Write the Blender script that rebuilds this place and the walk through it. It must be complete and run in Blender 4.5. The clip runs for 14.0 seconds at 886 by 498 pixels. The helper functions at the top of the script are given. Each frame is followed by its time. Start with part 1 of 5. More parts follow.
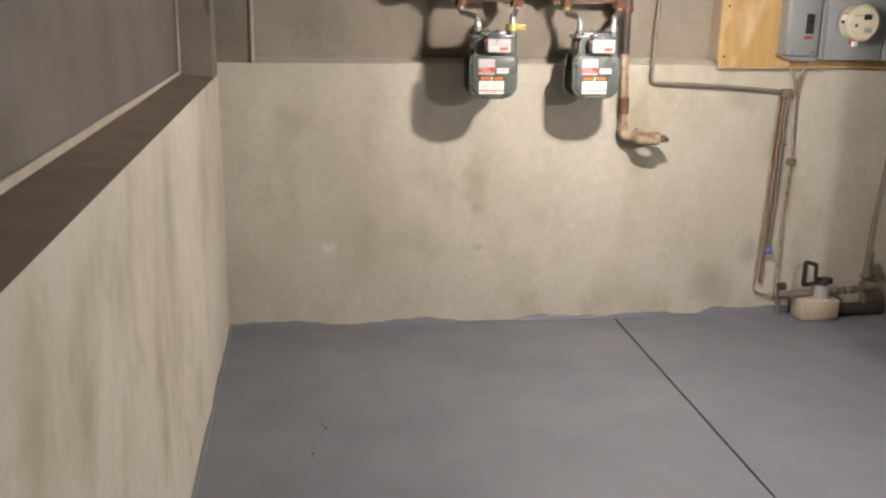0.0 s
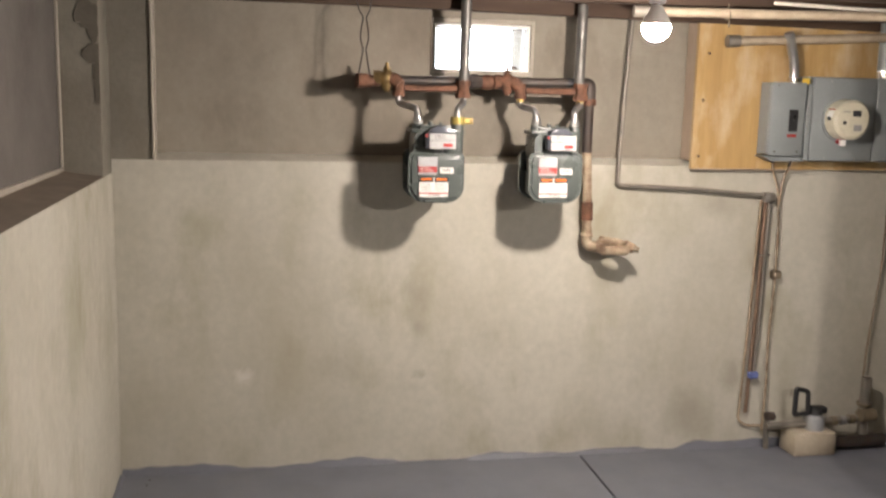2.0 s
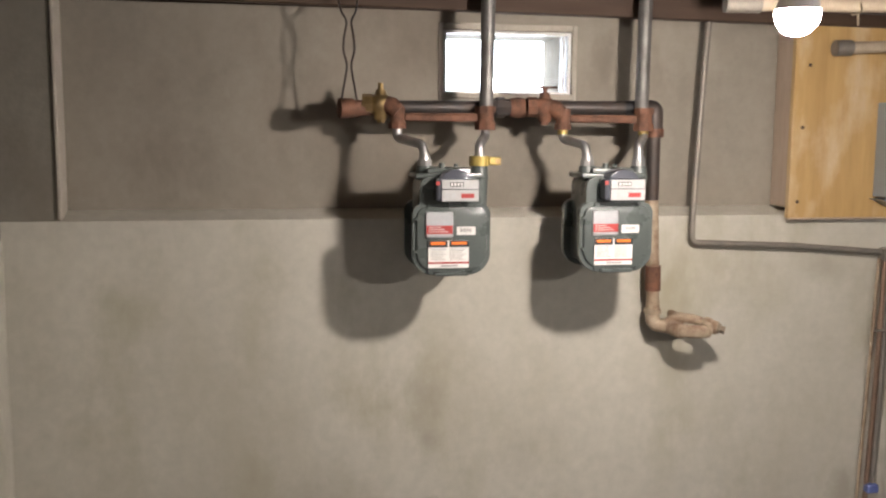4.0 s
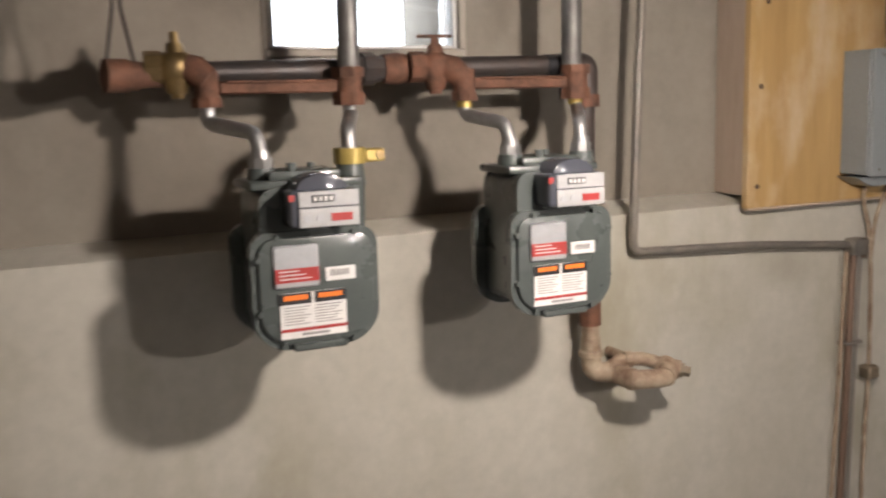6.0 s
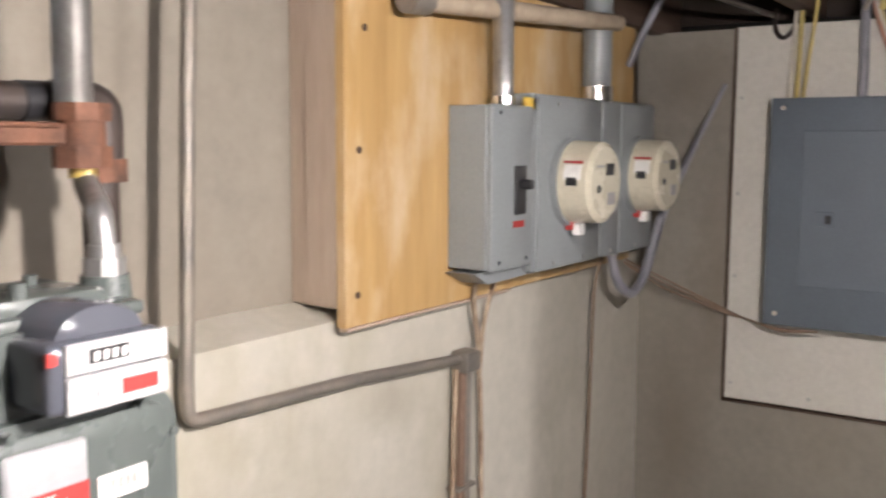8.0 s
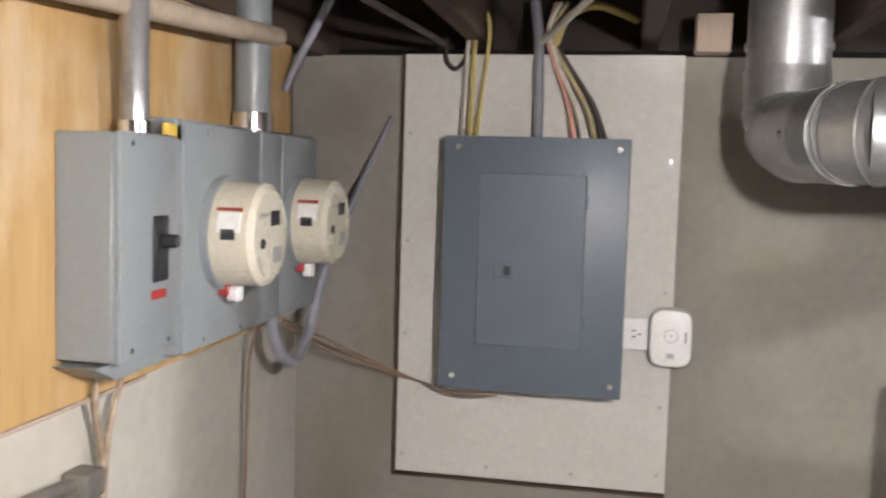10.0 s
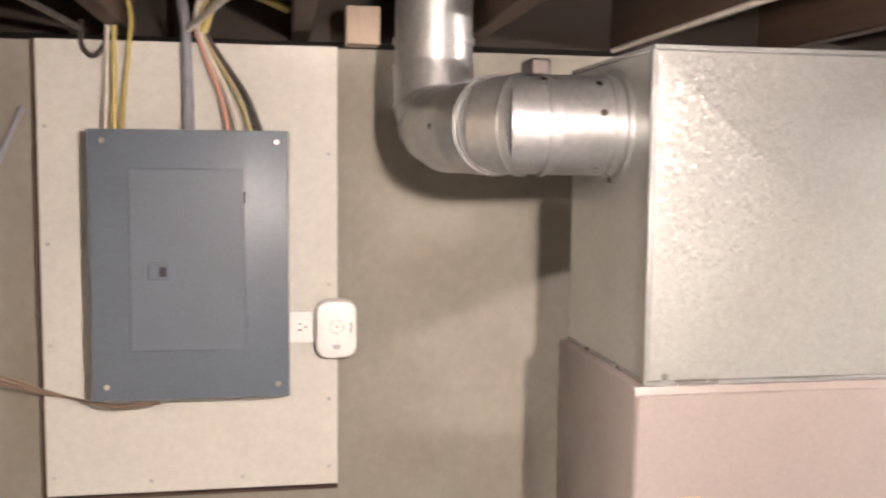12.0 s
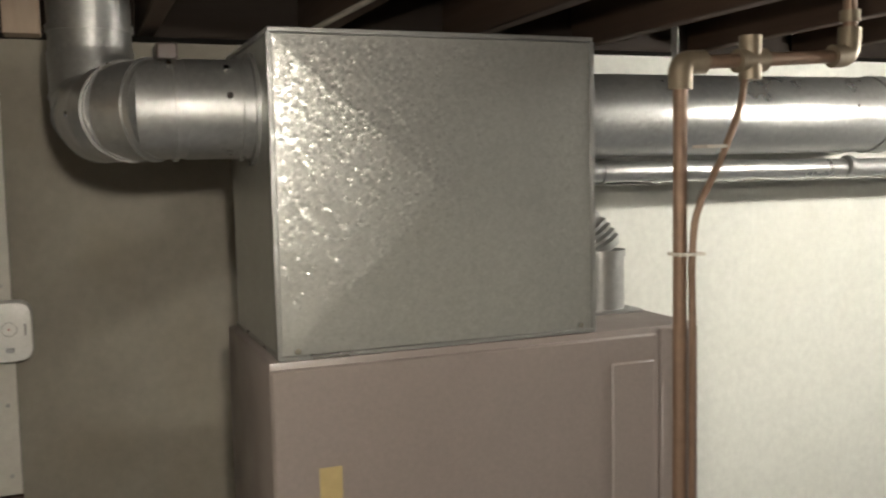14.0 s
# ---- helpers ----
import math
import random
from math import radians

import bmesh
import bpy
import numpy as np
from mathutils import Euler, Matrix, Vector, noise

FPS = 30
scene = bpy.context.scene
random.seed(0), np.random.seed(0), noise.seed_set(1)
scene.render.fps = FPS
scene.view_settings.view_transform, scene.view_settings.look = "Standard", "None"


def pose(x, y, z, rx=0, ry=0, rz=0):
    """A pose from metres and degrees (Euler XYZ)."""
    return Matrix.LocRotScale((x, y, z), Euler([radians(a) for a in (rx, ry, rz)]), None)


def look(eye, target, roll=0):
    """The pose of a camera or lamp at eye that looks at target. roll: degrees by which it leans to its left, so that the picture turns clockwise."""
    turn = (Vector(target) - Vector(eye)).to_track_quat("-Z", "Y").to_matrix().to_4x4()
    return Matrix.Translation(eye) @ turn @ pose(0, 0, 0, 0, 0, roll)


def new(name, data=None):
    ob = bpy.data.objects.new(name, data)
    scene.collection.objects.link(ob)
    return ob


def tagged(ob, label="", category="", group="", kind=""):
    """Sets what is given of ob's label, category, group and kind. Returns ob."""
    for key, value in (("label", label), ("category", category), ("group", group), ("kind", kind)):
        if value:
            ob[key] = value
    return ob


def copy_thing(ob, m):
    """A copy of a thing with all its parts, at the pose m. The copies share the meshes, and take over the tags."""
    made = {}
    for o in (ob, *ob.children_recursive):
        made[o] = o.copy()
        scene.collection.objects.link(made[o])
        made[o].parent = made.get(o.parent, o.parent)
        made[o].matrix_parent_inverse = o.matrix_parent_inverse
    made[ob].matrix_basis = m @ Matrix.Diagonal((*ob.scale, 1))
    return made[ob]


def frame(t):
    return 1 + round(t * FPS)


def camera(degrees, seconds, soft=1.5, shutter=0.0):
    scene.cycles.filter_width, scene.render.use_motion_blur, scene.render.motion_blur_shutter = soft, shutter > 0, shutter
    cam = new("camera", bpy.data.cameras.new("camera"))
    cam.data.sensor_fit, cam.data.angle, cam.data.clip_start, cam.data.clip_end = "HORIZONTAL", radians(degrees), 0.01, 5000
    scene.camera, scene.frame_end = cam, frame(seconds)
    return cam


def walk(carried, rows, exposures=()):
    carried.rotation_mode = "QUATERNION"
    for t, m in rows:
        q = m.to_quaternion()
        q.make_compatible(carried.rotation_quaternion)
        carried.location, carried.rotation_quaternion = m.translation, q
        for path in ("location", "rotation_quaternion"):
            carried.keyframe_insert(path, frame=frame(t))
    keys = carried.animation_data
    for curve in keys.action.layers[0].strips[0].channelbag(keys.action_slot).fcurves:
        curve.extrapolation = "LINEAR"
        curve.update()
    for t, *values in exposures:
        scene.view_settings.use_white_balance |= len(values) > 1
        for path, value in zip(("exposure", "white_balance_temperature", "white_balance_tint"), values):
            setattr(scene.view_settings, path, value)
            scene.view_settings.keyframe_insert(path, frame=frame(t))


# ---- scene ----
cam = camera(50.6, 14.0, soft=2.2, shutter=0.5)
PATH = [
    (0, (-0.324, -0.231, 1.556), (-0.05, 1.679, 1.029), 0.9),
    (0.5, (-0.319, -0.1, 1.533), (0.022, 1.807, 1.035), -0.8),
    (1, (-0.312, 0.056, 1.54), (0.094, 1.943, 1.018), -0.6),
    (1.5, (-0.19, 0.189, 1.535), (0.167, 2.115, 1.13), 1.3),
    (2, (-0.152, 0.382, 1.499), (0.215, 2.323, 1.182), 1.4),
    (2.5, (-0.158, 0.636, 1.526), (0.206, 2.588, 1.29), -0.7),
    (3, (-0.131, 0.861, 1.501), (0.204, 2.811, 1.204), -0.9),
    (3.2, (-0.099, 0.957, 1.494), (0.239, 2.913, 1.248), -0.4),
    (5.3, (0.019, 2.01, 1.497), (0.486, 3.929, 1.186), 1.0),
    (5.5, (0.03, 2.1, 1.489), (0.552, 4.002, 1.155), 1.1),
    (6, (0.034, 2.351, 1.502), (0.853, 4.15, 1.193), -1.6),
    (6.5, (0.085, 2.554, 1.493), (1.08, 4.251, 1.131), -0.5),
    (7, (0.224, 2.774, 1.502), (1.404, 4.37, 1.255), 2.0),
    (7.5, (0.347, 2.923, 1.502), (1.757, 4.317, 1.242), 2.2),
    (8, (0.454, 3.098, 1.529), (2.109, 4.2, 1.305), 0.3),
    (8.2, (0.49, 3.16, 1.539), (2.202, 4.162, 1.282), 0.4),
    (10.3, (0.805, 3.327, 1.563), (2.778, 3.612, 1.402), 1.5),
    (10.5, (0.805, 3.332, 1.57), (2.785, 3.555, 1.394), 1.4),
    (11, (0.825, 3.363, 1.575), (2.818, 3.375, 1.419), 1.8),
    (11.5, (0.826, 3.361, 1.58), (2.812, 3.184, 1.417), 1.6),
    (12, (0.833, 3.327, 1.57), (2.796, 2.985, 1.396), 0.5),
    (12.5, (0.831, 3.268, 1.583), (2.769, 2.820, 1.385), -0.3),
    (13, (0.801, 3.218, 1.572), (2.706, 2.642, 1.374), -0.4),
    (13.5, (0.770, 3.139, 1.559), (2.644, 2.470, 1.365), -0.8),
    (14, (0.737, 3.082, 1.536), (2.59, 2.349, 1.365), -1.3),
]
# seconds, stops, kelvin, tint
EXPOSURES = [(0.0, 0.07, 6400, 12), (2.0, -0.02, 6450, 12), (2.5, -0.10, 6250, 11), (3.0, -0.17, 6200, 11), (5.5, -0.57, 6350, 14), (7.0, -0.56, 6150, 14), (7.55, -0.60, 6100, 14),
             (8.0, 0.28, 5950, 14), (8.2, 0.34, 5900, 14), (10.3, 0.62, 5750, 12), (10.6, 0.75, 5850, 13), (11.0, 0.95, 5900, 13), (11.5, 1.12, 6550, 17), (12.0, 1.12, 6450, 18), (12.5, 1.03, 6400, 18),
             (13.0, 0.68, 6250, 13), (13.5, -0.08, 6550, 8), (14.0, -0.7, 6450, 5)]
walk(cam, [(t, look(eye, target, roll)) for t, eye, target, roll in PATH], EXPOSURES)

# ---- light ----
BULB_POWER = 1950.0
world = bpy.data.worlds.new("world")
scene.world = world
world.use_nodes = True
sky = world.node_tree.nodes.new("ShaderNodeTexSky")
sky.sky_type, sky.sun_disc = "NISHITA", False
sky.sun_elevation, sky.sun_rotation = radians(40), radians(150)
world.node_tree.links.new(sky.outputs[0], world.node_tree.nodes["Background"].inputs[0])
world.node_tree.nodes["Background"].inputs[1].default_value = 0.1


# ---- materials ----
def mat(name, base, other=None, rough=0.6, metal=0.0, scale=6.0, fine=60.0, amount=0.5, bump=0.15, dist=0.002,
        stain=None, stain_scale=2.0, stain_amount=0.0, stretch=(1, 1, 1), spangle=0.0, glint=0.0, emit=0.0, coat=0.0,
        rough_vary=0.12, streaks=None, spots=()):
    """A surface with grain and larger blotches: two colours by noise, stains of a third, fine relief."""
    m = bpy.data.materials.new(name)
    m.use_nodes = True
    nt = m.node_tree
    bsdf = nt.nodes["Principled BSDF"]
    link = nt.links.new

    def node(kind, **values):
        n = nt.nodes.new(kind)
        for key, value in values.items():
            n.inputs[key].default_value = value
        return n

    def noise_of(size, detail, vec):
        n = node("ShaderNodeTexNoise", Scale=size, Detail=detail, Roughness=0.6)
        link(vec, n.inputs["Vector"])
        return n.outputs["Fac"]

    def ramp(fac, low, high):
        n = node("ShaderNodeMapRange")
        n.inputs["From Min"].default_value, n.inputs["From Max"].default_value = low, high
        link(fac, n.inputs["Value"])
        return n.outputs["Result"]

    def mixed(fac, a, b):
        n = nt.nodes.new("ShaderNodeMix")
        n.data_type = "RGBA"
        for socket, value in ((n.inputs[0], fac), (n.inputs[6], a), (n.inputs[7], b)):
            if isinstance(value, (tuple, list)):
                socket.default_value = (*value, 1)
            elif isinstance(value, float):
                socket.default_value = value
            else:
                link(value, socket)
        return n.outputs[2]

    geo = nt.nodes.new("ShaderNodeNewGeometry")
    mapping = nt.nodes.new("ShaderNodeMapping")
    mapping.inputs["Scale"].default_value = stretch
    link(geo.outputs["Position"], mapping.inputs["Vector"])
    vec = mapping.outputs["Vector"]
    other = other or tuple(c * 0.75 for c in base)
    big = ramp(noise_of(scale, 5, vec), 0.35, 0.68)
    small = noise_of(fine, 4, vec)
    half = nt.nodes.new("ShaderNodeMath")
    half.operation = "MULTIPLY"
    half.inputs[1].default_value = amount
    link(big, half.inputs[0])
    colour = mixed(half.outputs[0], tuple(base), tuple(other))
    grain = ramp(small, 0.3, 0.7)
    colour = mixed(grain, colour, mixed(0.12, colour, (0.02, 0.02, 0.02)))
    if stain:
        s = nt.nodes.new("ShaderNodeMath")
        s.operation = "MULTIPLY"
        s.inputs[1].default_value = stain_amount
        streak = nt.nodes.new("ShaderNodeMapping")
        streak.inputs["Scale"].default_value = (1, 1, 0.45)
        link(geo.outputs["Position"], streak.inputs["Vector"])
        link(ramp(noise_of(stain_scale, 6, streak.outputs["Vector"]), 0.5, 0.7), s.inputs[0])
        colour = mixed(s.outputs[0], colour, tuple(stain))
    if streaks:
        run = nt.nodes.new("ShaderNodeMapping")
        run.inputs["Scale"].default_value = (1, 1, 0.5)
        link(geo.outputs["Position"], run.inputs["Vector"])
        patch = nt.nodes.new("ShaderNodeMath")
        patch.operation = "MULTIPLY"
        link(ramp(noise_of(4.5, 7, run.outputs["Vector"]), 0.47, 0.66), patch.inputs[0])
        link(ramp(noise_of(1.1, 3, geo.outputs["Position"]), 0.43, 0.62), patch.inputs[1])
        soft = nt.nodes.new("ShaderNodeMath")
        soft.operation = "MULTIPLY"
        soft.inputs[1].default_value = 0.8
        link(patch.outputs[0], soft.inputs[0])
        colour = mixed(soft.outputs[0], colour, tuple(streaks))
    if spots:
        warp = node("ShaderNodeTexNoise", Scale=7.0, Detail=5.0, Roughness=0.65)
        link(geo.outputs["Position"], warp.inputs["Vector"])
        push = nt.nodes.new("ShaderNodeVectorMath")
        push.operation = "MULTIPLY_ADD"
        push.inputs[1].default_value = (0.16, 0.16, 0.16)
        link(warp.outputs["Color"], push.inputs[0])
        link(geo.outputs["Position"], push.inputs[2])
        for place, size, strength, tone in spots:
            off = nt.nodes.new("ShaderNodeVectorMath")
            off.operation = "SUBTRACT"
            off.inputs[1].default_value = tuple(c + 0.08 for c in place)
            link(push.outputs[0], off.inputs[0])
            shrink = nt.nodes.new("ShaderNodeVectorMath")
            shrink.operation = "DIVIDE"
            shrink.inputs[1].default_value = size
            link(off.outputs[0], shrink.inputs[0])
            far = nt.nodes.new("ShaderNodeVectorMath")
            far.operation = "LENGTH"
            link(shrink.outputs[0], far.inputs[0])
            fade = node("ShaderNodeMapRange")
            fade.inputs["From Min"].default_value, fade.inputs["From Max"].default_value = 0.2, 1.1
            fade.inputs["To Min"].default_value, fade.inputs["To Max"].default_value = strength, 0.0
            link(far.outputs["Value"], fade.inputs["Value"])
            colour = mixed(fade.outputs["Result"], colour, tone)
    height = small
    if spangle:
        v = node("ShaderNodeTexVoronoi", Scale=spangle)
        link(geo.outputs["Position"], v.inputs["Vector"])
        gray = nt.nodes.new("ShaderNodeSeparateColor")
        link(v.outputs["Color"], gray.inputs[0])
        colour = mixed(ramp(gray.outputs[0], 0.0, 3.2), colour, tuple(c * 0.62 for c in base))
        add = nt.nodes.new("ShaderNodeMath")
        add.operation = "ADD"
        link(small, add.inputs[0])
        link(gray.outputs[1], add.inputs[1])
        height = add.outputs[0]
    link(colour, bsdf.inputs["Base Color"])
    r = nt.nodes.new("ShaderNodeMath")
    r.operation = "MULTIPLY_ADD"
    r.inputs[1].default_value, r.inputs[2].default_value = rough_vary * 2, rough - rough_vary
    link(big, r.inputs[0])
    link(r.outputs[0], bsdf.inputs["Roughness"])
    bsdf.inputs["Metallic"].default_value = metal
    bsdf.inputs["Coat Weight"].default_value = coat
    if bump:
        b = node("ShaderNodeBump", Strength=bump, Distance=dist)
        if glint:
            centred = nt.nodes.new("ShaderNodeVectorMath")
            centred.operation = "SUBTRACT"
            centred.inputs[1].default_value = (0.5, 0.5, 0.5)
            link(v.outputs["Color"], centred.inputs[0])
            square = nt.nodes.new("ShaderNodeVectorMath")
            square.operation = "MULTIPLY"
            link(centred.outputs[0], square.inputs[0])
            link(centred.outputs[0], square.inputs[1])
            cube = nt.nodes.new("ShaderNodeVectorMath")
            cube.operation = "MULTIPLY"
            link(square.outputs[0], cube.inputs[0])
            link(centred.outputs[0], cube.inputs[1])
            tilt = nt.nodes.new("ShaderNodeVectorMath")
            tilt.operation = "MULTIPLY_ADD"
            tilt.inputs[1].default_value = (glint, glint, glint)
            link(cube.outputs[0], tilt.inputs[0])
            link(geo.outputs["Normal"], tilt.inputs[2])
            unit = nt.nodes.new("ShaderNodeVectorMath")
            unit.operation = "NORMALIZE"
            link(tilt.outputs[0], unit.inputs[0])
            link(unit.outputs[0], b.inputs["Normal"])
        link(height, b.inputs["Height"])
        link(b.outputs[0], bsdf.inputs["Normal"])
    if emit:
        bsdf.inputs["Emission Color"].default_value = (*base, 1)
        bsdf.inputs["Emission Strength"].default_value = emit
    return m


DAMP, OLIVE, CHALK = (0.27, 0.245, 0.19), (0.25, 0.235, 0.14), (0.61, 0.59, 0.54)
DAMP_SPOTS = [((0.446, 4.06, 0.71), (0.07, 0.3, 0.08), 0.42, DAMP), ((0.434, 4.06, 0.57), (0.05, 0.3, 0.09), 0.5, DAMP), ((0.436, 4.06, 0.387), (0.03, 0.3, 0.03), 0.5, DAMP),
              ((0.117, 4.06, 0.42), (0.12, 0.3, 0.08), 0.3, DAMP), ((1.66, 4.06, 0.16), (0.13, 0.3, 0.13), 0.6, DAMP), ((1.85, 4.06, 0.33), (0.06, 0.3, 0.09), 0.6, DAMP),
              ((1.74, 4.06, 1.07), (0.11, 0.3, 0.07), 0.45, DAMP), ((-0.42, 4.06, 0.99), (0.10, 0.3, 0.10), 0.3, OLIVE), ((0.74, 4.06, 0.50), (0.07, 0.3, 0.10), 0.25, DAMP),
              ((-0.25, 4.06, 0.40), (0.055, 0.3, 0.035), 0.7, CHALK), ((-0.724, 2.40, 0.98), (0.3, 0.12, 0.24), 0.5, OLIVE), ((-0.724, 1.34, 0.85), (0.3, 0.10, 0.22), 0.6, OLIVE),
              ((-0.724, 1.06, 0.95), (0.3, 0.10, 0.2), 0.6, OLIVE), ((-0.724, 1.70, 0.95), (0.3, 0.14, 0.16), 0.4, OLIVE), ((-0.724, 3.3, 0.8), (0.3, 0.2, 0.3), 0.35, OLIVE)]
WALL = mat("parged_concrete", (0.521, 0.496, 0.426), (0.451, 0.429, 0.365), 0.92, scale=1.5, fine=30, amount=0.85, bump=0.14, dist=0.003,
           stain=(0.37, 0.34, 0.265), stain_scale=2.4, stain_amount=0.5, streaks=(0.295, 0.267, 0.18), spots=DAMP_SPOTS)
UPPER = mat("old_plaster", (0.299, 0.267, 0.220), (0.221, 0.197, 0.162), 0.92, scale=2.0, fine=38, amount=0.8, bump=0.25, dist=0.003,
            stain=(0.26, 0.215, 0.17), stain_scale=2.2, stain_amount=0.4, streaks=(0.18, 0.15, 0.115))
# base lowered: the dim light in the west recess is put into the colour
WEST_UPPER = mat("dimmed_grey_plaster", (0.158, 0.143, 0.129), (0.116, 0.104, 0.094), 0.92, scale=2.5, fine=38, amount=0.8, bump=0.25, dist=0.003)
LEDGE = mat("dusty_ledge", (0.230, 0.183, 0.140), (0.170, 0.136, 0.106), 0.95, scale=9, fine=80, bump=0.5)
# peeling, stained plaster, its base also lowered for the dim corner
PIER = mat("dimmed_peeling_plaster", (0.232, 0.214, 0.174), (0.176, 0.159, 0.129), 0.92, scale=3, fine=45, amount=0.8, bump=0.6, dist=0.004,
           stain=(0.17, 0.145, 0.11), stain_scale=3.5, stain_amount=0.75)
PEELED = mat("bare_damp_mortar", (0.154, 0.137, 0.109), (0.112, 0.100, 0.079), 0.95, scale=12, fine=70, bump=0.6)
RIM = mat("pale_mortar", (0.442, 0.399, 0.336), (0.357, 0.323, 0.272), 0.95, scale=14, fine=90, bump=0.5)
WHITE_WALL = mat("whitewashed_concrete", (0.72, 0.73, 0.68), (0.65, 0.66, 0.61), 0.9, scale=3, fine=50, bump=0.4,
                 stain=(0.55, 0.54, 0.47), stain_scale=3.0, stain_amount=0.3)
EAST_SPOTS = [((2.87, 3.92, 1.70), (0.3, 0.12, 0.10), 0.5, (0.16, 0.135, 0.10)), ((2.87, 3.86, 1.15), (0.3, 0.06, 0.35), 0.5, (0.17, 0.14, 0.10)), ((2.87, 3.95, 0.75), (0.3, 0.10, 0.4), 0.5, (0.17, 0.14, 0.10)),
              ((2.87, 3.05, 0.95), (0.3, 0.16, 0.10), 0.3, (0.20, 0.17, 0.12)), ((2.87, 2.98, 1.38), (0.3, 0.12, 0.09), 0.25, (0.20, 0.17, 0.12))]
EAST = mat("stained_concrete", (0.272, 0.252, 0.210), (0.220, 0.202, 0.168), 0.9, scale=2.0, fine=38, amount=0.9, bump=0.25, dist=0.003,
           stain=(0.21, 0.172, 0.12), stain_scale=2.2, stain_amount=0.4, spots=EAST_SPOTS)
FLOOR = mat("grey_floor_paint", (0.174, 0.183, 0.217), (0.149, 0.156, 0.187), 0.5, scale=1.6, fine=120, amount=0.8, bump=0.12, dist=0.002,
            stain=(0.15, 0.145, 0.15), stain_scale=9.0, stain_amount=0.25)
DARK = mat("dark_gap", (0.02, 0.018, 0.016), rough=0.95)
JOIST = mat("old_joist_wood", (0.085, 0.05, 0.031), (0.042, 0.025, 0.017), 0.8, scale=5, fine=30, stretch=(0.15, 1, 1.6), amount=0.9, bump=0.4)
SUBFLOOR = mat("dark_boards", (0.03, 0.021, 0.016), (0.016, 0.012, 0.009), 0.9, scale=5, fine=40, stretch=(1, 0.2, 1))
PLY = mat("varnished_plywood", (0.496, 0.328, 0.132), (0.392, 0.240, 0.088), 0.5, scale=7, fine=45, stretch=(2.6, 2.6, 0.22), amount=0.8, bump=0.12,
          stain=(0.60, 0.49, 0.34), stain_scale=7.0, stain_amount=0.75, coat=0.15)
BOARD_EDGE = mat("bare_stud", (0.425, 0.340, 0.264), (0.357, 0.272, 0.204), 0.8, scale=6, fine=50, stretch=(2, 2, 0.3), bump=0.2)
CREAM_BOARD = mat("painted_board", (0.558, 0.540, 0.486), (0.504, 0.486, 0.432), 0.7, scale=4, fine=70, bump=0.12,
                  stain=(0.48, 0.45, 0.38), stain_scale=7, stain_amount=0.3)
METER = mat("grey_enamel", (0.088, 0.102, 0.096), (0.066, 0.078, 0.074), 0.32, scale=12, fine=140, amount=0.5, bump=0.08, dist=0.001, coat=0.2)
PANEL = mat("slate_grey_enamel", (0.118, 0.142, 0.168), (0.098, 0.119, 0.142), 0.42, scale=5, fine=160, bump=0.05, dist=0.001)
BOX = mat("light_grey_enamel", (0.255, 0.276, 0.281), (0.217, 0.234, 0.238), 0.4, scale=6, fine=150, bump=0.06, dist=0.001)
GALV = mat("galvanised_steel", (0.56, 0.57, 0.545), (0.44, 0.45, 0.43), 0.31, metal=0.75, scale=4, fine=90, spangle=230, glint=0.9, rough_vary=0.02, bump=0.03, dist=0.0006)
DUCT = mat("bright_duct_steel", (0.47, 0.475, 0.465), (0.34, 0.345, 0.335), 0.38, metal=0.8, scale=6, fine=60, spangle=120, glint=0.5, bump=0.1, dist=0.001)
PIPE = mat("galvanised_pipe", (0.42, 0.42, 0.41), (0.27, 0.26, 0.25), 0.42, metal=0.75, scale=18, fine=120, bump=0.1)
RISER = mat("weathered_pipe", (0.20, 0.195, 0.185), (0.12, 0.112, 0.10), 0.55, metal=0.6, scale=14, fine=110, amount=0.8, bump=0.15)
RUST = mat("rusty_iron", (0.19, 0.082, 0.045), (0.065, 0.037, 0.026), 0.8, metal=0.15, scale=26, fine=130, amount=0.9, bump=0.5)
IRON = mat("black_iron", (0.055, 0.05, 0.048), (0.10, 0.06, 0.04), 0.5, metal=0.4, scale=16, fine=120, bump=0.25)
TAN_PIPE = mat("paint_splashed_pipe", (0.42, 0.34, 0.24), (0.17, 0.10, 0.06), 0.75, scale=22, fine=100, amount=0.9, bump=0.3)
BRASS = mat("brass", (0.36, 0.25, 0.11), (0.13, 0.09, 0.05), 0.38, metal=0.85, scale=25, fine=120, bump=0.15)
CONDUIT = mat("dull_conduit", (0.20, 0.185, 0.165), (0.33, 0.29, 0.24), 0.55, metal=0.5, scale=15, fine=90, amount=0.8, bump=0.15)
WIRE = mat("brown_wire", (0.22, 0.15, 0.10), rough=0.6, scale=20)
BLACK = mat("black_plastic", (0.02, 0.02, 0.022), rough=0.45, scale=20, bump=0.05)
CREAM = mat("cream_plastic", (0.62, 0.58, 0.45), (0.56, 0.52, 0.40), 0.28, scale=8, fine=120, bump=0.02, coat=0.3)
WHITE = mat("white_plastic", (0.78, 0.77, 0.74), (0.72, 0.71, 0.68), 0.35, scale=10, fine=120, bump=0.02)
PAPER = mat("white_label", (0.76, 0.75, 0.72), (0.70, 0.69, 0.66), 0.5, scale=20, bump=0.0)
GREYPLATE = mat("aluminium_plate", (0.46, 0.47, 0.48), (0.40, 0.41, 0.42), 0.4, metal=0.4, scale=20, bump=0.05)
FACE = mat("pale_grey_plate", (0.44, 0.44, 0.435), (0.38, 0.38, 0.375), 0.4, scale=20, bump=0.03)
RED = mat("red_print", (0.38, 0.035, 0.03), (0.32, 0.03, 0.028), 0.5, scale=30, bump=0.0)
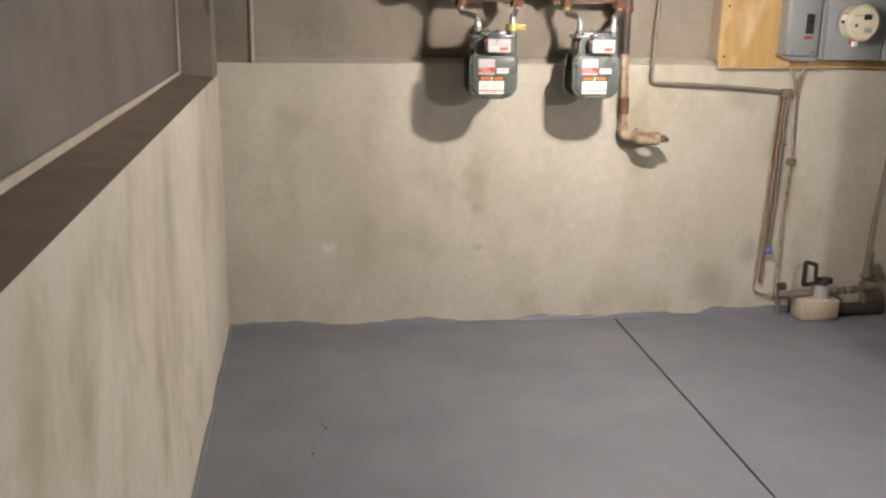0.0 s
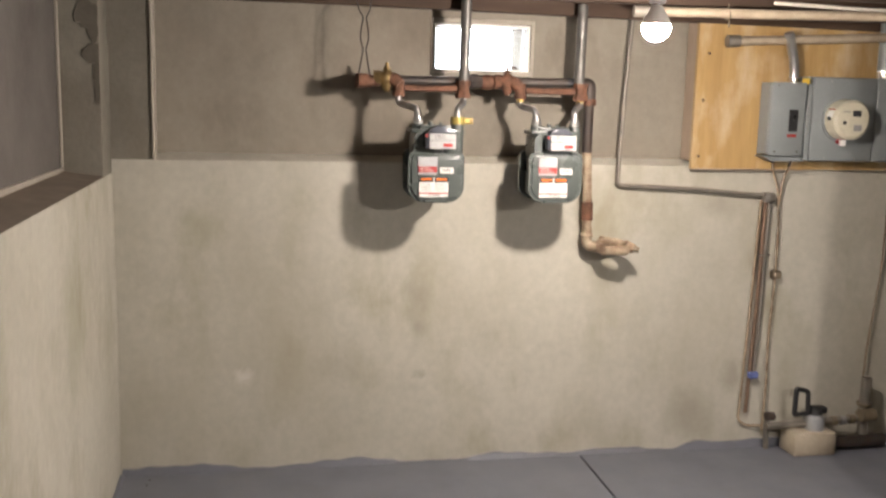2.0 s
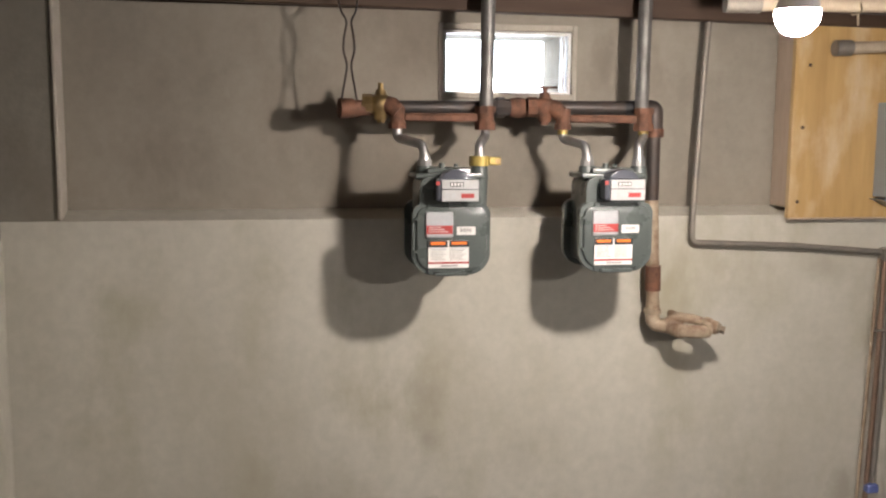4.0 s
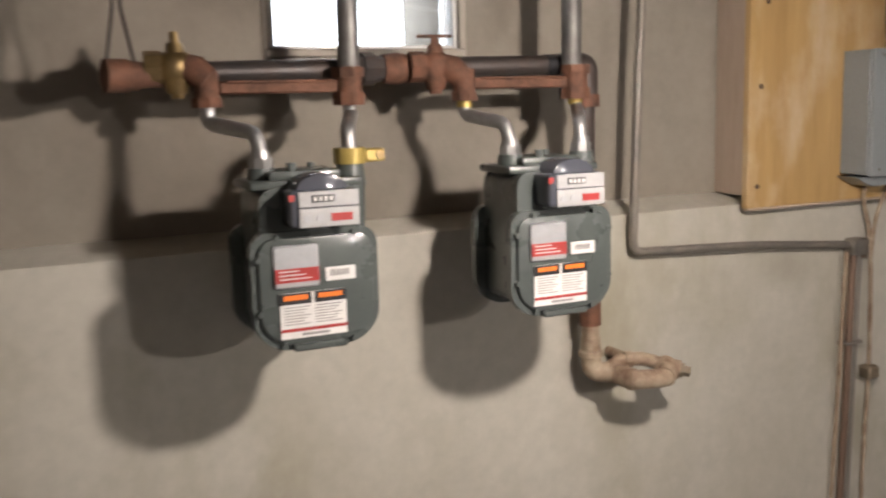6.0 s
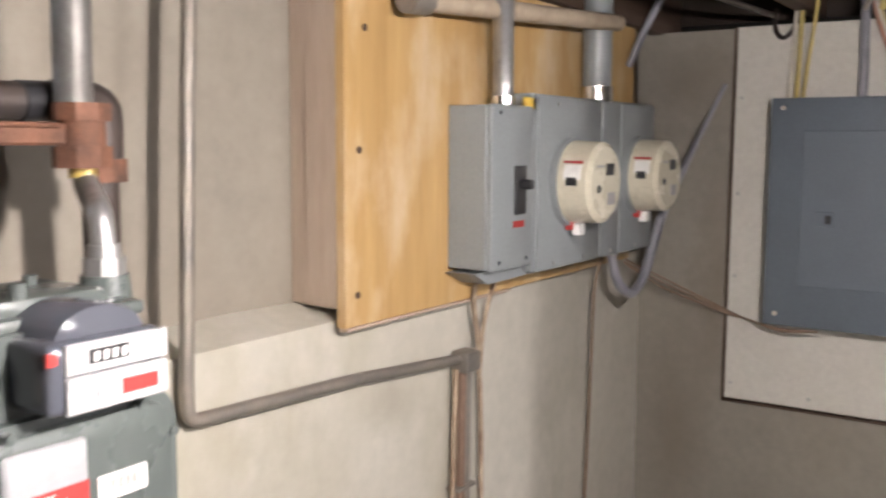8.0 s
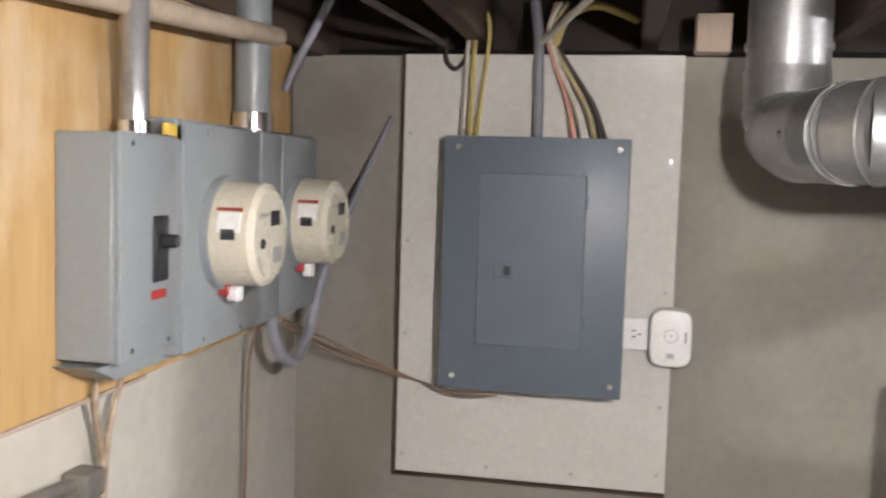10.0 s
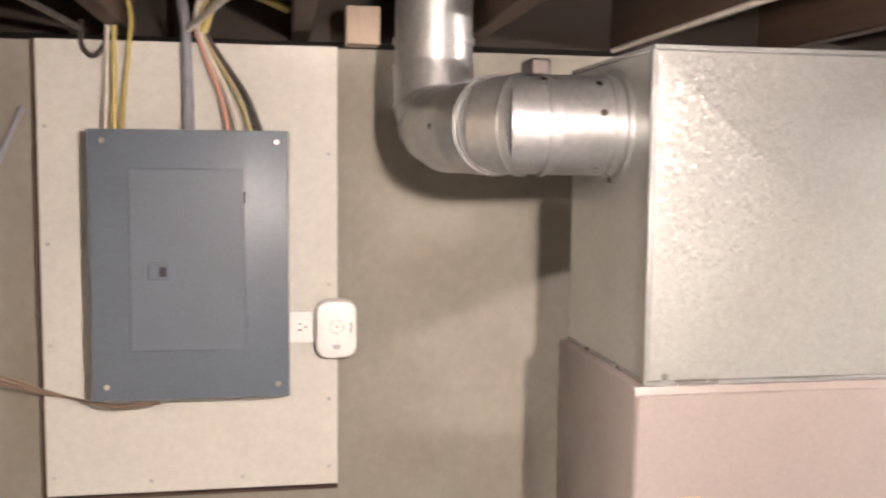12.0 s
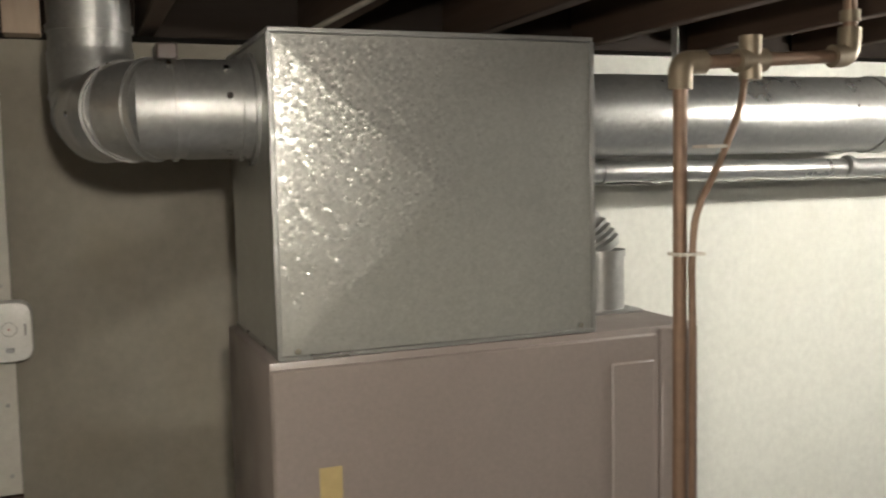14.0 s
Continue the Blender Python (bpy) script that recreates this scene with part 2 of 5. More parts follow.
ORANGE = mat("orange_print", (0.85, 0.20, 0.02), (0.8, 0.18, 0.02), 0.5, scale=30, bump=0.0)
INK = mat("grey_print", (0.30, 0.29, 0.28), rough=0.6, scale=60, bump=0.0)
GOLD = mat("dull_yellow_metal", (0.50, 0.38, 0.11), (0.40, 0.30, 0.09), 0.4, metal=0.35, scale=20, bump=0.05)
YELLOW = mat("yellow_plastic", (0.72, 0.50, 0.08), (0.62, 0.42, 0.06), 0.4, scale=20, bump=0.05)
TAN_WIRE = mat("tan_cable", (0.42, 0.35, 0.19), rough=0.5, scale=30, bump=0.0)
YELLOW_WIRE = mat("yellow_cable", (0.52, 0.42, 0.15), rough=0.5, scale=30, bump=0.0)
WHITE_WIRE = mat("white_cable", (0.62, 0.58, 0.50), rough=0.5, scale=30, bump=0.0)
GREY_WIRE = mat("grey_cable", (0.26, 0.26, 0.29), rough=0.5, scale=30, bump=0.0)
ORANGE_WIRE = mat("pink_wire", (0.55, 0.30, 0.22), rough=0.5, scale=30, bump=0.0)
FURNACE = mat("taupe_enamel", (0.230, 0.196, 0.182), (0.207, 0.177, 0.164), 0.45, scale=5, fine=140, bump=0.05, dist=0.001)
PALE_PIPE = mat("pale_tan_pipe", (0.46, 0.38, 0.28), (0.34, 0.27, 0.19), 0.6, scale=14, fine=90, amount=0.8, bump=0.15)
BROWN_PIPE = mat("brown_gas_pipe", (0.25, 0.165, 0.115), (0.17, 0.11, 0.075), 0.5, metal=0.35, scale=16, fine=100, bump=0.15)
BRONZE = mat("tarnished_fitting", (0.24, 0.195, 0.135), (0.16, 0.125, 0.085), 0.5, metal=0.4, scale=20, fine=100, bump=0.2)
STICKER = mat("faded_yellow_sticker", (0.42, 0.33, 0.15), (0.36, 0.28, 0.13), 0.6, scale=20, bump=0.0)
STONE = mat("tan_block", (0.46, 0.40, 0.31), (0.36, 0.30, 0.22), 0.9, scale=14, fine=60, bump=0.6)
BLUE = mat("blue_plastic", (0.13, 0.17, 0.42), rough=0.5, bump=0.0)
CHROME = mat("chrome_coupling", (0.75, 0.75, 0.74), rough=0.15, metal=1.0, bump=0.0, rough_vary=0.03)
BULB = mat("glowing_bulb", (1.0, 0.88, 0.765), rough=0.4, bump=0.0, emit=BULB_POWER)
BRIGHT_BULB = mat("bright_glowing_bulb", (1.0, 0.91, 0.82), rough=0.4, bump=0.0, emit=BULB_POWER * 1.2)
# weak glow for the added fill bulb in the south
FILL_BULB = mat("fill_bulb_glow", (1.0, 0.90, 0.80), rough=0.4, bump=0.0, emit=BULB_POWER * 0.1)
DAYLIGHT = mat("bright_overcast_daylight", (0.86, 0.94, 1.0), rough=1.0, bump=0.0, emit=16.0)
CLEAR = bpy.data.materials.new("clear_glass")
CLEAR.use_nodes = True
CLEAR.node_tree.nodes["Principled BSDF"].inputs["Transmission Weight"].default_value = 1.0
CLEAR.node_tree.nodes["Principled BSDF"].inputs["Roughness"].default_value = 0.03
SMOKE = bpy.data.materials.new("smoky_plastic")
SMOKE.use_nodes = True
SMOKE.node_tree.nodes["Principled BSDF"].inputs["Base Color"].default_value = (0.07, 0.075, 0.09, 1)
SMOKE.node_tree.nodes["Principled BSDF"].inputs["Roughness"].default_value = 0.12


# ---- shapes ----
def box_into(bm, x0, x1, y0, y1, z0, z1, bev=0.0, seg=1):
    made = bmesh.ops.create_cube(bm, size=1, matrix=Matrix.Translation(((x0 + x1) / 2, (y0 + y1) / 2, (z0 + z1) / 2))
                                 @ Matrix.Diagonal((x1 - x0, y1 - y0, z1 - z0, 1)))["verts"]
    if bev:
        edges = list({e for v in made for e in v.link_edges})
        bmesh.ops.bevel(bm, geom=edges, offset=bev, segments=seg, affect="EDGES", profile=0.5)


def cyl_into(bm, p0, p1, r, r2=None, seg=20):
    p0, p1 = Vector(p0), Vector(p1)
    turn = (p1 - p0).to_track_quat("Z", "Y").to_matrix().to_4x4()
    bmesh.ops.create_cone(bm, cap_ends=True, segments=seg, radius1=r, radius2=r if r2 is None else r2, depth=(p1 - p0).length,
                          matrix=Matrix.Translation((p0 + p1) / 2) @ turn)


def rounded(points, radius, steps=5):
    """A polyline with its corners turned into arcs."""
    points = [Vector(p) for p in points]
    out = [points[0]]
    for a, b, c in zip(points, points[1:], points[2:]):
        d = min(radius, (a - b).length * 0.45, (c - b).length * 0.45)
        p, q = b + (a - b).normalized() * d, b + (c - b).normalized() * d
        out += [p.lerp(b, k / steps).lerp(b.lerp(q, k / steps), k / steps) for k in range(steps + 1)]
    return out + [points[-1]]


def tube_into(bm, points, r, seg=12):
    points = [Vector(p) for p in points]
    side, rings = None, []
    for i, p in enumerate(points):
        way = (points[min(i + 1, len(points) - 1)] - points[max(i - 1, 0)]).normalized()
        if side is None:
            side = way.orthogonal().normalized()
        side = (side - way * side.dot(way)).normalized()
        up = way.cross(side)
        radius = r[i] if isinstance(r, (list, tuple)) else r
        rings.append([bm.verts.new(p + (side * math.cos(a) + up * math.sin(a)) * radius) for a in (2 * math.pi * k / seg for k in range(seg))])
    for a, b in zip(rings, rings[1:]):
        for k in range(seg):
            bm.faces.new((a[k], a[(k + 1) % seg], b[(k + 1) % seg], b[k]))
    bm.faces.new(rings[0][::-1])
    bm.faces.new(rings[-1])


def prism_into(bm, outline, y0, y1, bev=0.0):
    """An outline in x and z, drawn out from y0 to y1."""
    a = [bm.verts.new((x, y0, z)) for x, z in outline]
    b = [bm.verts.new((x, y1, z)) for x, z in outline]
    n = len(outline)
    faces = [bm.faces.new(a), bm.faces.new(b[::-1])] + [bm.faces.new((a[i], b[i], b[(i + 1) % n], a[(i + 1) % n])) for i in range(n)]
    bmesh.ops.recalc_face_normals(bm, faces=faces)
    if bev:
        bmesh.ops.bevel(bm, geom=list(faces[0].edges), offset=bev, segments=2, affect="EDGES", profile=0.5)


def soft_outline(corners, radius, steps=4):
    """A closed outline in two coordinates with rounded corners."""
    out, n = [], len(corners)
    for i in range(n):
        a, b, c = (Vector((*corners[(i + k) % n], 0)) for k in (-1, 0, 1))
        d = min(radius, (a - b).length * 0.48, (c - b).length * 0.48)
        p, q = b + (a - b).normalized() * d, b + (c - b).normalized() * d
        for k in range(steps + 1):
            v = p.lerp(b, k / steps).lerp(b.lerp(q, k / steps), k / steps)
            out.append((v.x, v.y))
    return out


def part(name, bm, material, parent=None, label="", angle=40):
    """Links a bmesh as one mesh object, under a thing or a part."""
    me = bpy.data.meshes.new(name)
    bm.normal_update()
    bm.to_mesh(me)
    bm.free()
    me.materials.append(material)
    for p in me.polygons:
        p.use_smooth = True
    me.set_sharp_from_angle(angle=radians(angle))
    ob = new(name, me)
    ob.parent = parent
    if label:
        tagged(ob, label)
    return ob


def thing(name, at, label, category, group=""):
    ob = new(name)
    ob.empty_display_size = 0.05
    ob.location = at
    return tagged(ob, label, category, group)


def boxed(name, dims, material, parent=None, label="", bev=0.002, seg=1):
    bm = bmesh.new()
    box_into(bm, *dims, bev, seg)
    return part(name, bm, material, parent, label)


def tubed(name, points, r, material, parent=None, label="", bend=0.0, seg=12):
    bm = bmesh.new()
    tube_into(bm, rounded(points, bend) if bend else points, r, seg)
    return part(name, bm, material, parent, label, 50)


def rod(name, p0, p1, r, material, parent=None, label="", seg=20, r2=None):
    bm = bmesh.new()
    cyl_into(bm, p0, p1, r, r2, seg)
    return part(name, bm, material, parent, label)


def structure(ob):
    return tagged(ob, kind="structure")


def rough_sheet(bm, origin, u, v, nu, nv, depth, seed):
    """A sheet of wall from origin along u and v, uneven towards u x v."""
    origin, u, v = Vector(origin), Vector(u), Vector(v)
    out = u.cross(v).normalized()
    rows = []
    for j in range(nv + 1):
        row = []
        for i in range(nu + 1):
            p = origin + u * (i / nu) + v * (j / nv)
            rim = 0.0 if i in (0, nu) or j in (0, nv) else 1.0
            h = noise.noise(p * 2.3 + Vector((seed, 0, 0))) * 0.6 + noise.noise(p * 9 + Vector((seed, 3, 0))) * 0.25
            row.append(bm.verts.new(p + out * (depth * h * rim)))
        rows.append(row)
    for a, b in zip(rows, rows[1:]):
        for i in range(nu):
            bm.faces.new((a[i], a[i + 1], b[i + 1], b[i]))
# ---- the room ----
WEST, EASTX, NORTH, SOUTH, TOP = -0.724, 2.87, 4.06, -3.0, 1.85
JOINT = [(1.166, 4.4), (1.135, 2.3), (1.10, SOUTH - 0.3)]


def slab(name, corners, z0, z1, material):
    bm = bmesh.new()
    low = [bm.verts.new((x, y, z0)) for x, y in corners]
    high = [bm.verts.new((x, y, z1)) for x, y in corners]
    n = len(corners)
    bm.faces.new(low[::-1])
    bm.faces.new(high)
    for i in range(n):
        bm.faces.new((low[i], low[(i + 1) % n], high[(i + 1) % n], high[i]))
    bmesh.ops.recalc_face_normals(bm, faces=bm.faces[:])
    return structure(part(name, bm, material))


GAP = 0.005
slab("floor", [(-1.3, SOUTH - 0.3)] + [(x - GAP, y) for x, y in JOINT[::-1]] + [(-1.3, 4.4)], -0.1, 0.0, FLOOR)
slab("floor", [(3.3, 4.4)] + [(x + GAP, y) for x, y in JOINT] + [(3.3, SOUTH - 0.3)], -0.1, 0.0, FLOOR)
structure(boxed("floor_joint", (1.0, 1.3, SOUTH, 4.2, -0.14, -0.102), DARK, bev=0))

# north wall: a proud lower part with a sloping ledge, a recessed upper part with the window in it
WX0, WX1, WZ0, WZ1 = 0.502, 0.900, 1.610, 1.797
bm = bmesh.new()
box_into(bm, -1.3, 3.2, NORTH + 0.012, 4.45, -0.1, 1.235)
rough_sheet(bm, (-0.9, NORTH, -0.02), (3.8, 0, 0), (0, 0, 1.265), 110, 40, 0.012, 1.0)
rough_sheet(bm, (-0.9, NORTH, 1.245), (3.8, 0, 0), (0, 0.1, 0.028), 110, 4, 0.006, 2.0)
structure(part("wall_north", bm, WALL))
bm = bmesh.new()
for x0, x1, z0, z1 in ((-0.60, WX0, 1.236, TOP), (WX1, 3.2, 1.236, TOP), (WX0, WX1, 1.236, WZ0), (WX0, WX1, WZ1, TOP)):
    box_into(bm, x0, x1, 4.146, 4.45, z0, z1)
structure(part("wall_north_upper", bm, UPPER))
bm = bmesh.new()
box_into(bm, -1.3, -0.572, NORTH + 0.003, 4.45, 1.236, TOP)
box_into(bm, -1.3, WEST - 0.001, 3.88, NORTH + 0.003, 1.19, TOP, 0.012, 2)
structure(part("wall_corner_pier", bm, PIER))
bm = bmesh.new()
rng = random.Random(12)
for cx, cz, w, h in ((-0.765, 1.755, 0.045, 0.045), (-0.745, 1.715, 0.020, 0.045), (-0.750, 1.625, 0.032, 0.035), (-0.738, 1.565, 0.014, 0.04), (-0.735, 1.50, 0.009, 0.05)):
    flake = []
    for k in range(22):
        a = 2 * math.pi * k / 22
        grow = 1 + 0.45 * noise.noise(Vector((cx * 40 + 2.2 * math.cos(a), cz * 40 + 2.2 * math.sin(a), 0)))
        flake.append((min(cx + w * grow * math.cos(a), WEST - 0.004), cz + h * grow * math.sin(a)))
    prism_into(bm, flake, 3.8765 - rng.uniform(0, 0.0015), 3.884)
structure(part("peeled_plaster", bm, PEELED))
structure(boxed("trim", (-0.578, -0.568, 4.052, 4.146, 1.25, TOP), RIM, bev=0.003))

# west wall: proud lower part, dusty ledge, recessed upper part
bm = bmesh.new()
box_into(bm, -1.3, WEST - 0.012, SOUTH, NORTH + 0.01, -0.1, 1.185)
rough_sheet(bm, (WEST, SOUTH, -0.02), (0, 7.07, 0), (0, 0, 1.215), 150, 36, 0.014, 5.0)
for v in bm.verts:
    v.co.z *= 1 - 0.04 * max(0.0, 3.9 - v.co.y) / 6.9
structure(part("wall_west", bm, WALL))
bm = bmesh.new()
rough_sheet(bm, (WEST, SOUTH, 1.147), (0, 6.89, 0.048), (-0.16, 0, 0.022), 120, 6, 0.006, 7.0)
structure(part("wall_west_ledge", bm, LEDGE))
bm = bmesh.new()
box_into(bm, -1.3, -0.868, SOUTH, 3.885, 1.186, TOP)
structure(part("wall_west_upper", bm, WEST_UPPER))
bm = bmesh.new()
box_into(bm, -0.868, -0.858, SOUTH, 3.88, 1.205, 1.228, 0.003)
box_into(bm, -0.868, -0.858, 3.862, 3.88, 1.228, TOP, 0.003)
structure(part("trim", bm, RIM))

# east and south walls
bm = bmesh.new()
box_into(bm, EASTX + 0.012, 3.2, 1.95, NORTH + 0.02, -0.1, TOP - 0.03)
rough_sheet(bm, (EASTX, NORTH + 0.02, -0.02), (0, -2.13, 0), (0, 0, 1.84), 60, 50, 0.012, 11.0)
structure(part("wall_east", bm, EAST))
bm = bmesh.new()
box_into(bm, EASTX + 0.012, 3.2, SOUTH, 1.95, -0.1, TOP - 0.03)
rough_sheet(bm, (EASTX, 1.95, -0.02), (0, -4.95, 0), (0, 0, 1.84), 80, 40, 0.012, 13.0)
structure(part("wall_east_white", bm, WHITE_WALL))
structure(boxed("wall_south", (-1.3, 3.2, SOUTH - 0.3, SOUTH, -0.1, 2.1), WALL, bev=0))
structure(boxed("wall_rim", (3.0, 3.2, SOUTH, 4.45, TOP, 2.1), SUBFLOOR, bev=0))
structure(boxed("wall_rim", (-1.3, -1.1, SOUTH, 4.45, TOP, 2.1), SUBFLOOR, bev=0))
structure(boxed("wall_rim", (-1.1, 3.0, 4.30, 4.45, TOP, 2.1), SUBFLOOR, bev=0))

# uneven lap of floor paint on the foot of the walls
bm = bmesh.new()
steps = 160
for k in range(steps):
    xs = [-0.72 + 3.59 * (k + e) / steps for e in (0, 1)]
    hs = [0.016 + 0.034 * noise.noise(Vector((x * 2.6, 0.3, 0))) + 0.016 * noise.noise(Vector((x * 11, 4.1, 0))) + 0.03 * max(0, 1 - abs(x - 1.72) / 0.16) for x in xs]
    hs = [max(0.003, h) for h in hs]
    v = [bm.verts.new(p) for p in ((xs[0], 4.04, 0.001), (xs[1], 4.04, 0.001), (xs[1], 4.05, hs[1]), (xs[0], 4.05, hs[0]))]
    w = [bm.verts.new(p) for p in ((xs[0], 4.066, hs[0]), (xs[1], 4.066, hs[1]))]
    bm.faces.new(v)
    bm.faces.new((v[3], v[2], w[1], w[0]))
bmesh.ops.remove_doubles(bm, verts=bm.verts[:], dist=0.0005)
structure(part("floor_paint_lap", bm, FLOOR))
bm = bmesh.new()
for k in range(120):
    ys = [SOUTH + 7.04 * (k + e) / 120 for e in (0, 1)]
    hs = [max(0.003, 0.008 + 0.012 * noise.noise(Vector((9.0, y * 2.1, 0)))) for y in ys]
    v = [bm.verts.new(p) for p in ((WEST + 0.014, ys[0], 0.001), (WEST + 0.009, ys[0], hs[0]), (WEST + 0.009, ys[1], hs[1]), (WEST + 0.014, ys[1], 0.001))]
    w = [bm.verts.new(p) for p in ((WEST - 0.006, ys[0], hs[0]), (WEST - 0.006, ys[1], hs[1]))]
    bm.faces.new(v)
    bm.faces.new((v[1], w[0], w[1], v[2]))
structure(part("floor_paint_lap", bm, FLOOR))

bm = bmesh.new()
rng = random.Random(4)
for cx, cy, n in ((-0.33, 2.42, 5), (-0.36, 2.75, 3), (-0.31, 2.95, 2), (-0.60, 3.98, 2)):
    for _ in range(n):
        px, py, r = cx + rng.uniform(-0.02, 0.02), cy + rng.uniform(-0.05, 0.05), rng.uniform(0.003, 0.008)
        ring = [bm.verts.new((px + r * rng.uniform(0.5, 1.0) * math.cos(a), py + 1.6 * r * rng.uniform(0.5, 1.0) * math.sin(a), 0.0015)) for a in (k * math.pi / 3.5 for k in range(7))]
        bm.faces.new(ring)
structure(part("floor_scuff", bm, DARK))

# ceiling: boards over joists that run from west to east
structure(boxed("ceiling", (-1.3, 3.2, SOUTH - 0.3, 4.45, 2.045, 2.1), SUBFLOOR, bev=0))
joist = None
for k in range(19):
    y = 4.03 - 0.375 * k
    if joist is None:
        joist = tagged(boxed("joist", (-1.1, 3.0, -0.02, 0.02, 0.0, 0.194), JOIST, bev=0.003), "dark brown rough-sawn wooden floor joist overhead", "joist", "floor joists")
        joist.location = (0, y, TOP)
    else:
        copy_thing(joist, pose(0, y, TOP))

sagging = joist.data.copy()
joist.data = sagging
for v in sagging.vertices:
    if v.co.z < 0.1:
        v.co.z -= 0.035 if v.co.x > 0 else 0.0

# window
window = thing("window_1", ((WX0 + WX1) / 2, 4.2, WZ0), "small white-framed basement window, bright with daylight", "window")
tagged(window, kind="structure")
window.location = (0, 0, 0)
bm = bmesh.new()
for a in ((WX0, WX0 + 0.010, WZ0, WZ1), (WX1 - 0.010, WX1, WZ0, WZ1), (WX0 + 0.010, WX1 - 0.010, WZ0, WZ0 + 0.009), (WX0 + 0.010, WX1 - 0.010, WZ1 - 0.009, WZ1)):
    box_into(bm, a[0], a[1], 4.152, 4.19, a[2], a[3], 0.002)
part("window_frame", bm, WHITE, window)
bm = bmesh.new()
for a in ((WX0 - 0.014, WX0, WZ0 - 0.03, WZ1 + 0.02), (WX1, WX1 + 0.016, WZ0 - 0.03, WZ1 + 0.02), (WX0, WX1, WZ1, WZ1 + 0.02), (WX0, WX1, WZ0 - 0.03, WZ0 - 0.015)):
    box_into(bm, a[0], a[1], 4.141, 4.152, a[2], a[3], 0.003)
part("mortar_surround", bm, RIM, window)
boxed("window_sill", (WX0 - 0.012, WX1 + 0.012, 4.134, 4.151, WZ0 - 0.014, WZ0 + 0.002), RIM, window, bev=0.003)
boxed("sash_bar", (WX1 - 0.026, WX1 - 0.021, 4.158, 4.185, WZ0 + 0.009, WZ1 - 0.009), PIPE, window, bev=0.001)
pane = boxed("pane", (WX0 + 0.010, WX1 - 0.010, 4.170, 4.174, WZ0 + 0.009, WZ1 - 0.009), CLEAR, window, bev=0)
pane.visible_shadow = False
tagged(boxed("backdrop", (WX0 - 0.6, WX1 + 0.6, 4.80, 4.82, WZ0 - 0.5, WZ1 + 0.7), DAYLIGHT, bev=0), "bright white daylight outside the window", "backdrop", kind="structure")


# ---- bulbs ----
def light_bulb(x, y, z, label, glow):
    t = thing("light_bulb", (x, y, z), label, "bulb", "bare bulbs")
    bm = bmesh.new()
    bmesh.ops.create_icosphere(bm, subdivisions=3, radius=0.040)
    cut = bmesh.ops.bisect_plane(bm, geom=bm.verts[:] + bm.edges[:] + bm.faces[:], plane_co=(0, 0, 0.006), plane_no=(0, 0, 1), clear_outer=True)
    bmesh.ops.contextual_create(bm, geom=[g for g in cut["geom_cut"] if isinstance(g, bmesh.types.BMEdge)])
    part("globe", bm, glow, t, "glowing warm white globe")
    bm = bmesh.new()
    tube_into(bm, [(0, 0, 0.0065), (0, 0, 0.016), (0, 0, 0.034), (0, 0, 0.046), (0, 0, 0.060)], [0.0395, 0.0385, 0.030, 0.021, 0.0155], 28)
    part("neck", bm, WHITE, t, "white plastic neck")
    rod("screw_base", (0, 0, 0.058), (0, 0, 0.075), 0.014, CHROME, t)
    bm = bmesh.new()
    cyl_into(bm, (0, 0, 0.066), (0, 0, 0.095), 0.022, 0.03)
    cyl_into(bm, (0, 0, 0.093), (0, 0, TOP - z - 0.010), 0.03, 0.036, 28)
    cyl_into(bm, (0, 0, TOP - z - 0.012), (0, 0, TOP - z), 0.044, 0.048, 28)
    part("lampholder", bm, WHITE, t, "white porcelain lampholder")
    return t


light_bulb(0.945, 2.98, 1.716, "bare glowing bulb in a white porcelain holder under a joist", BULB)
light_bulb(1.84, 0.95, 1.716, "bare glowing bulb in a white porcelain holder under a joist", BRIGHT_BULB)
# unseen fill bulb, added to lift the west wall and near floor
light_bulb(0.2, -1.3, 1.716, "unseen dim fill bulb, added in a white porcelain holder under a joist", FILL_BULB)
# the third block only carries the added fill bulb
for x, y in ((0.945, 2.98), (1.84, 0.95), (0.2, -1.3)):
    tagged(boxed("mounting_block", (x - 0.07, x + 0.07, y - 0.21, y + 0.21, TOP, TOP + 0.02), JOIST), "brown wooden block across the joists above a bulb", "block")


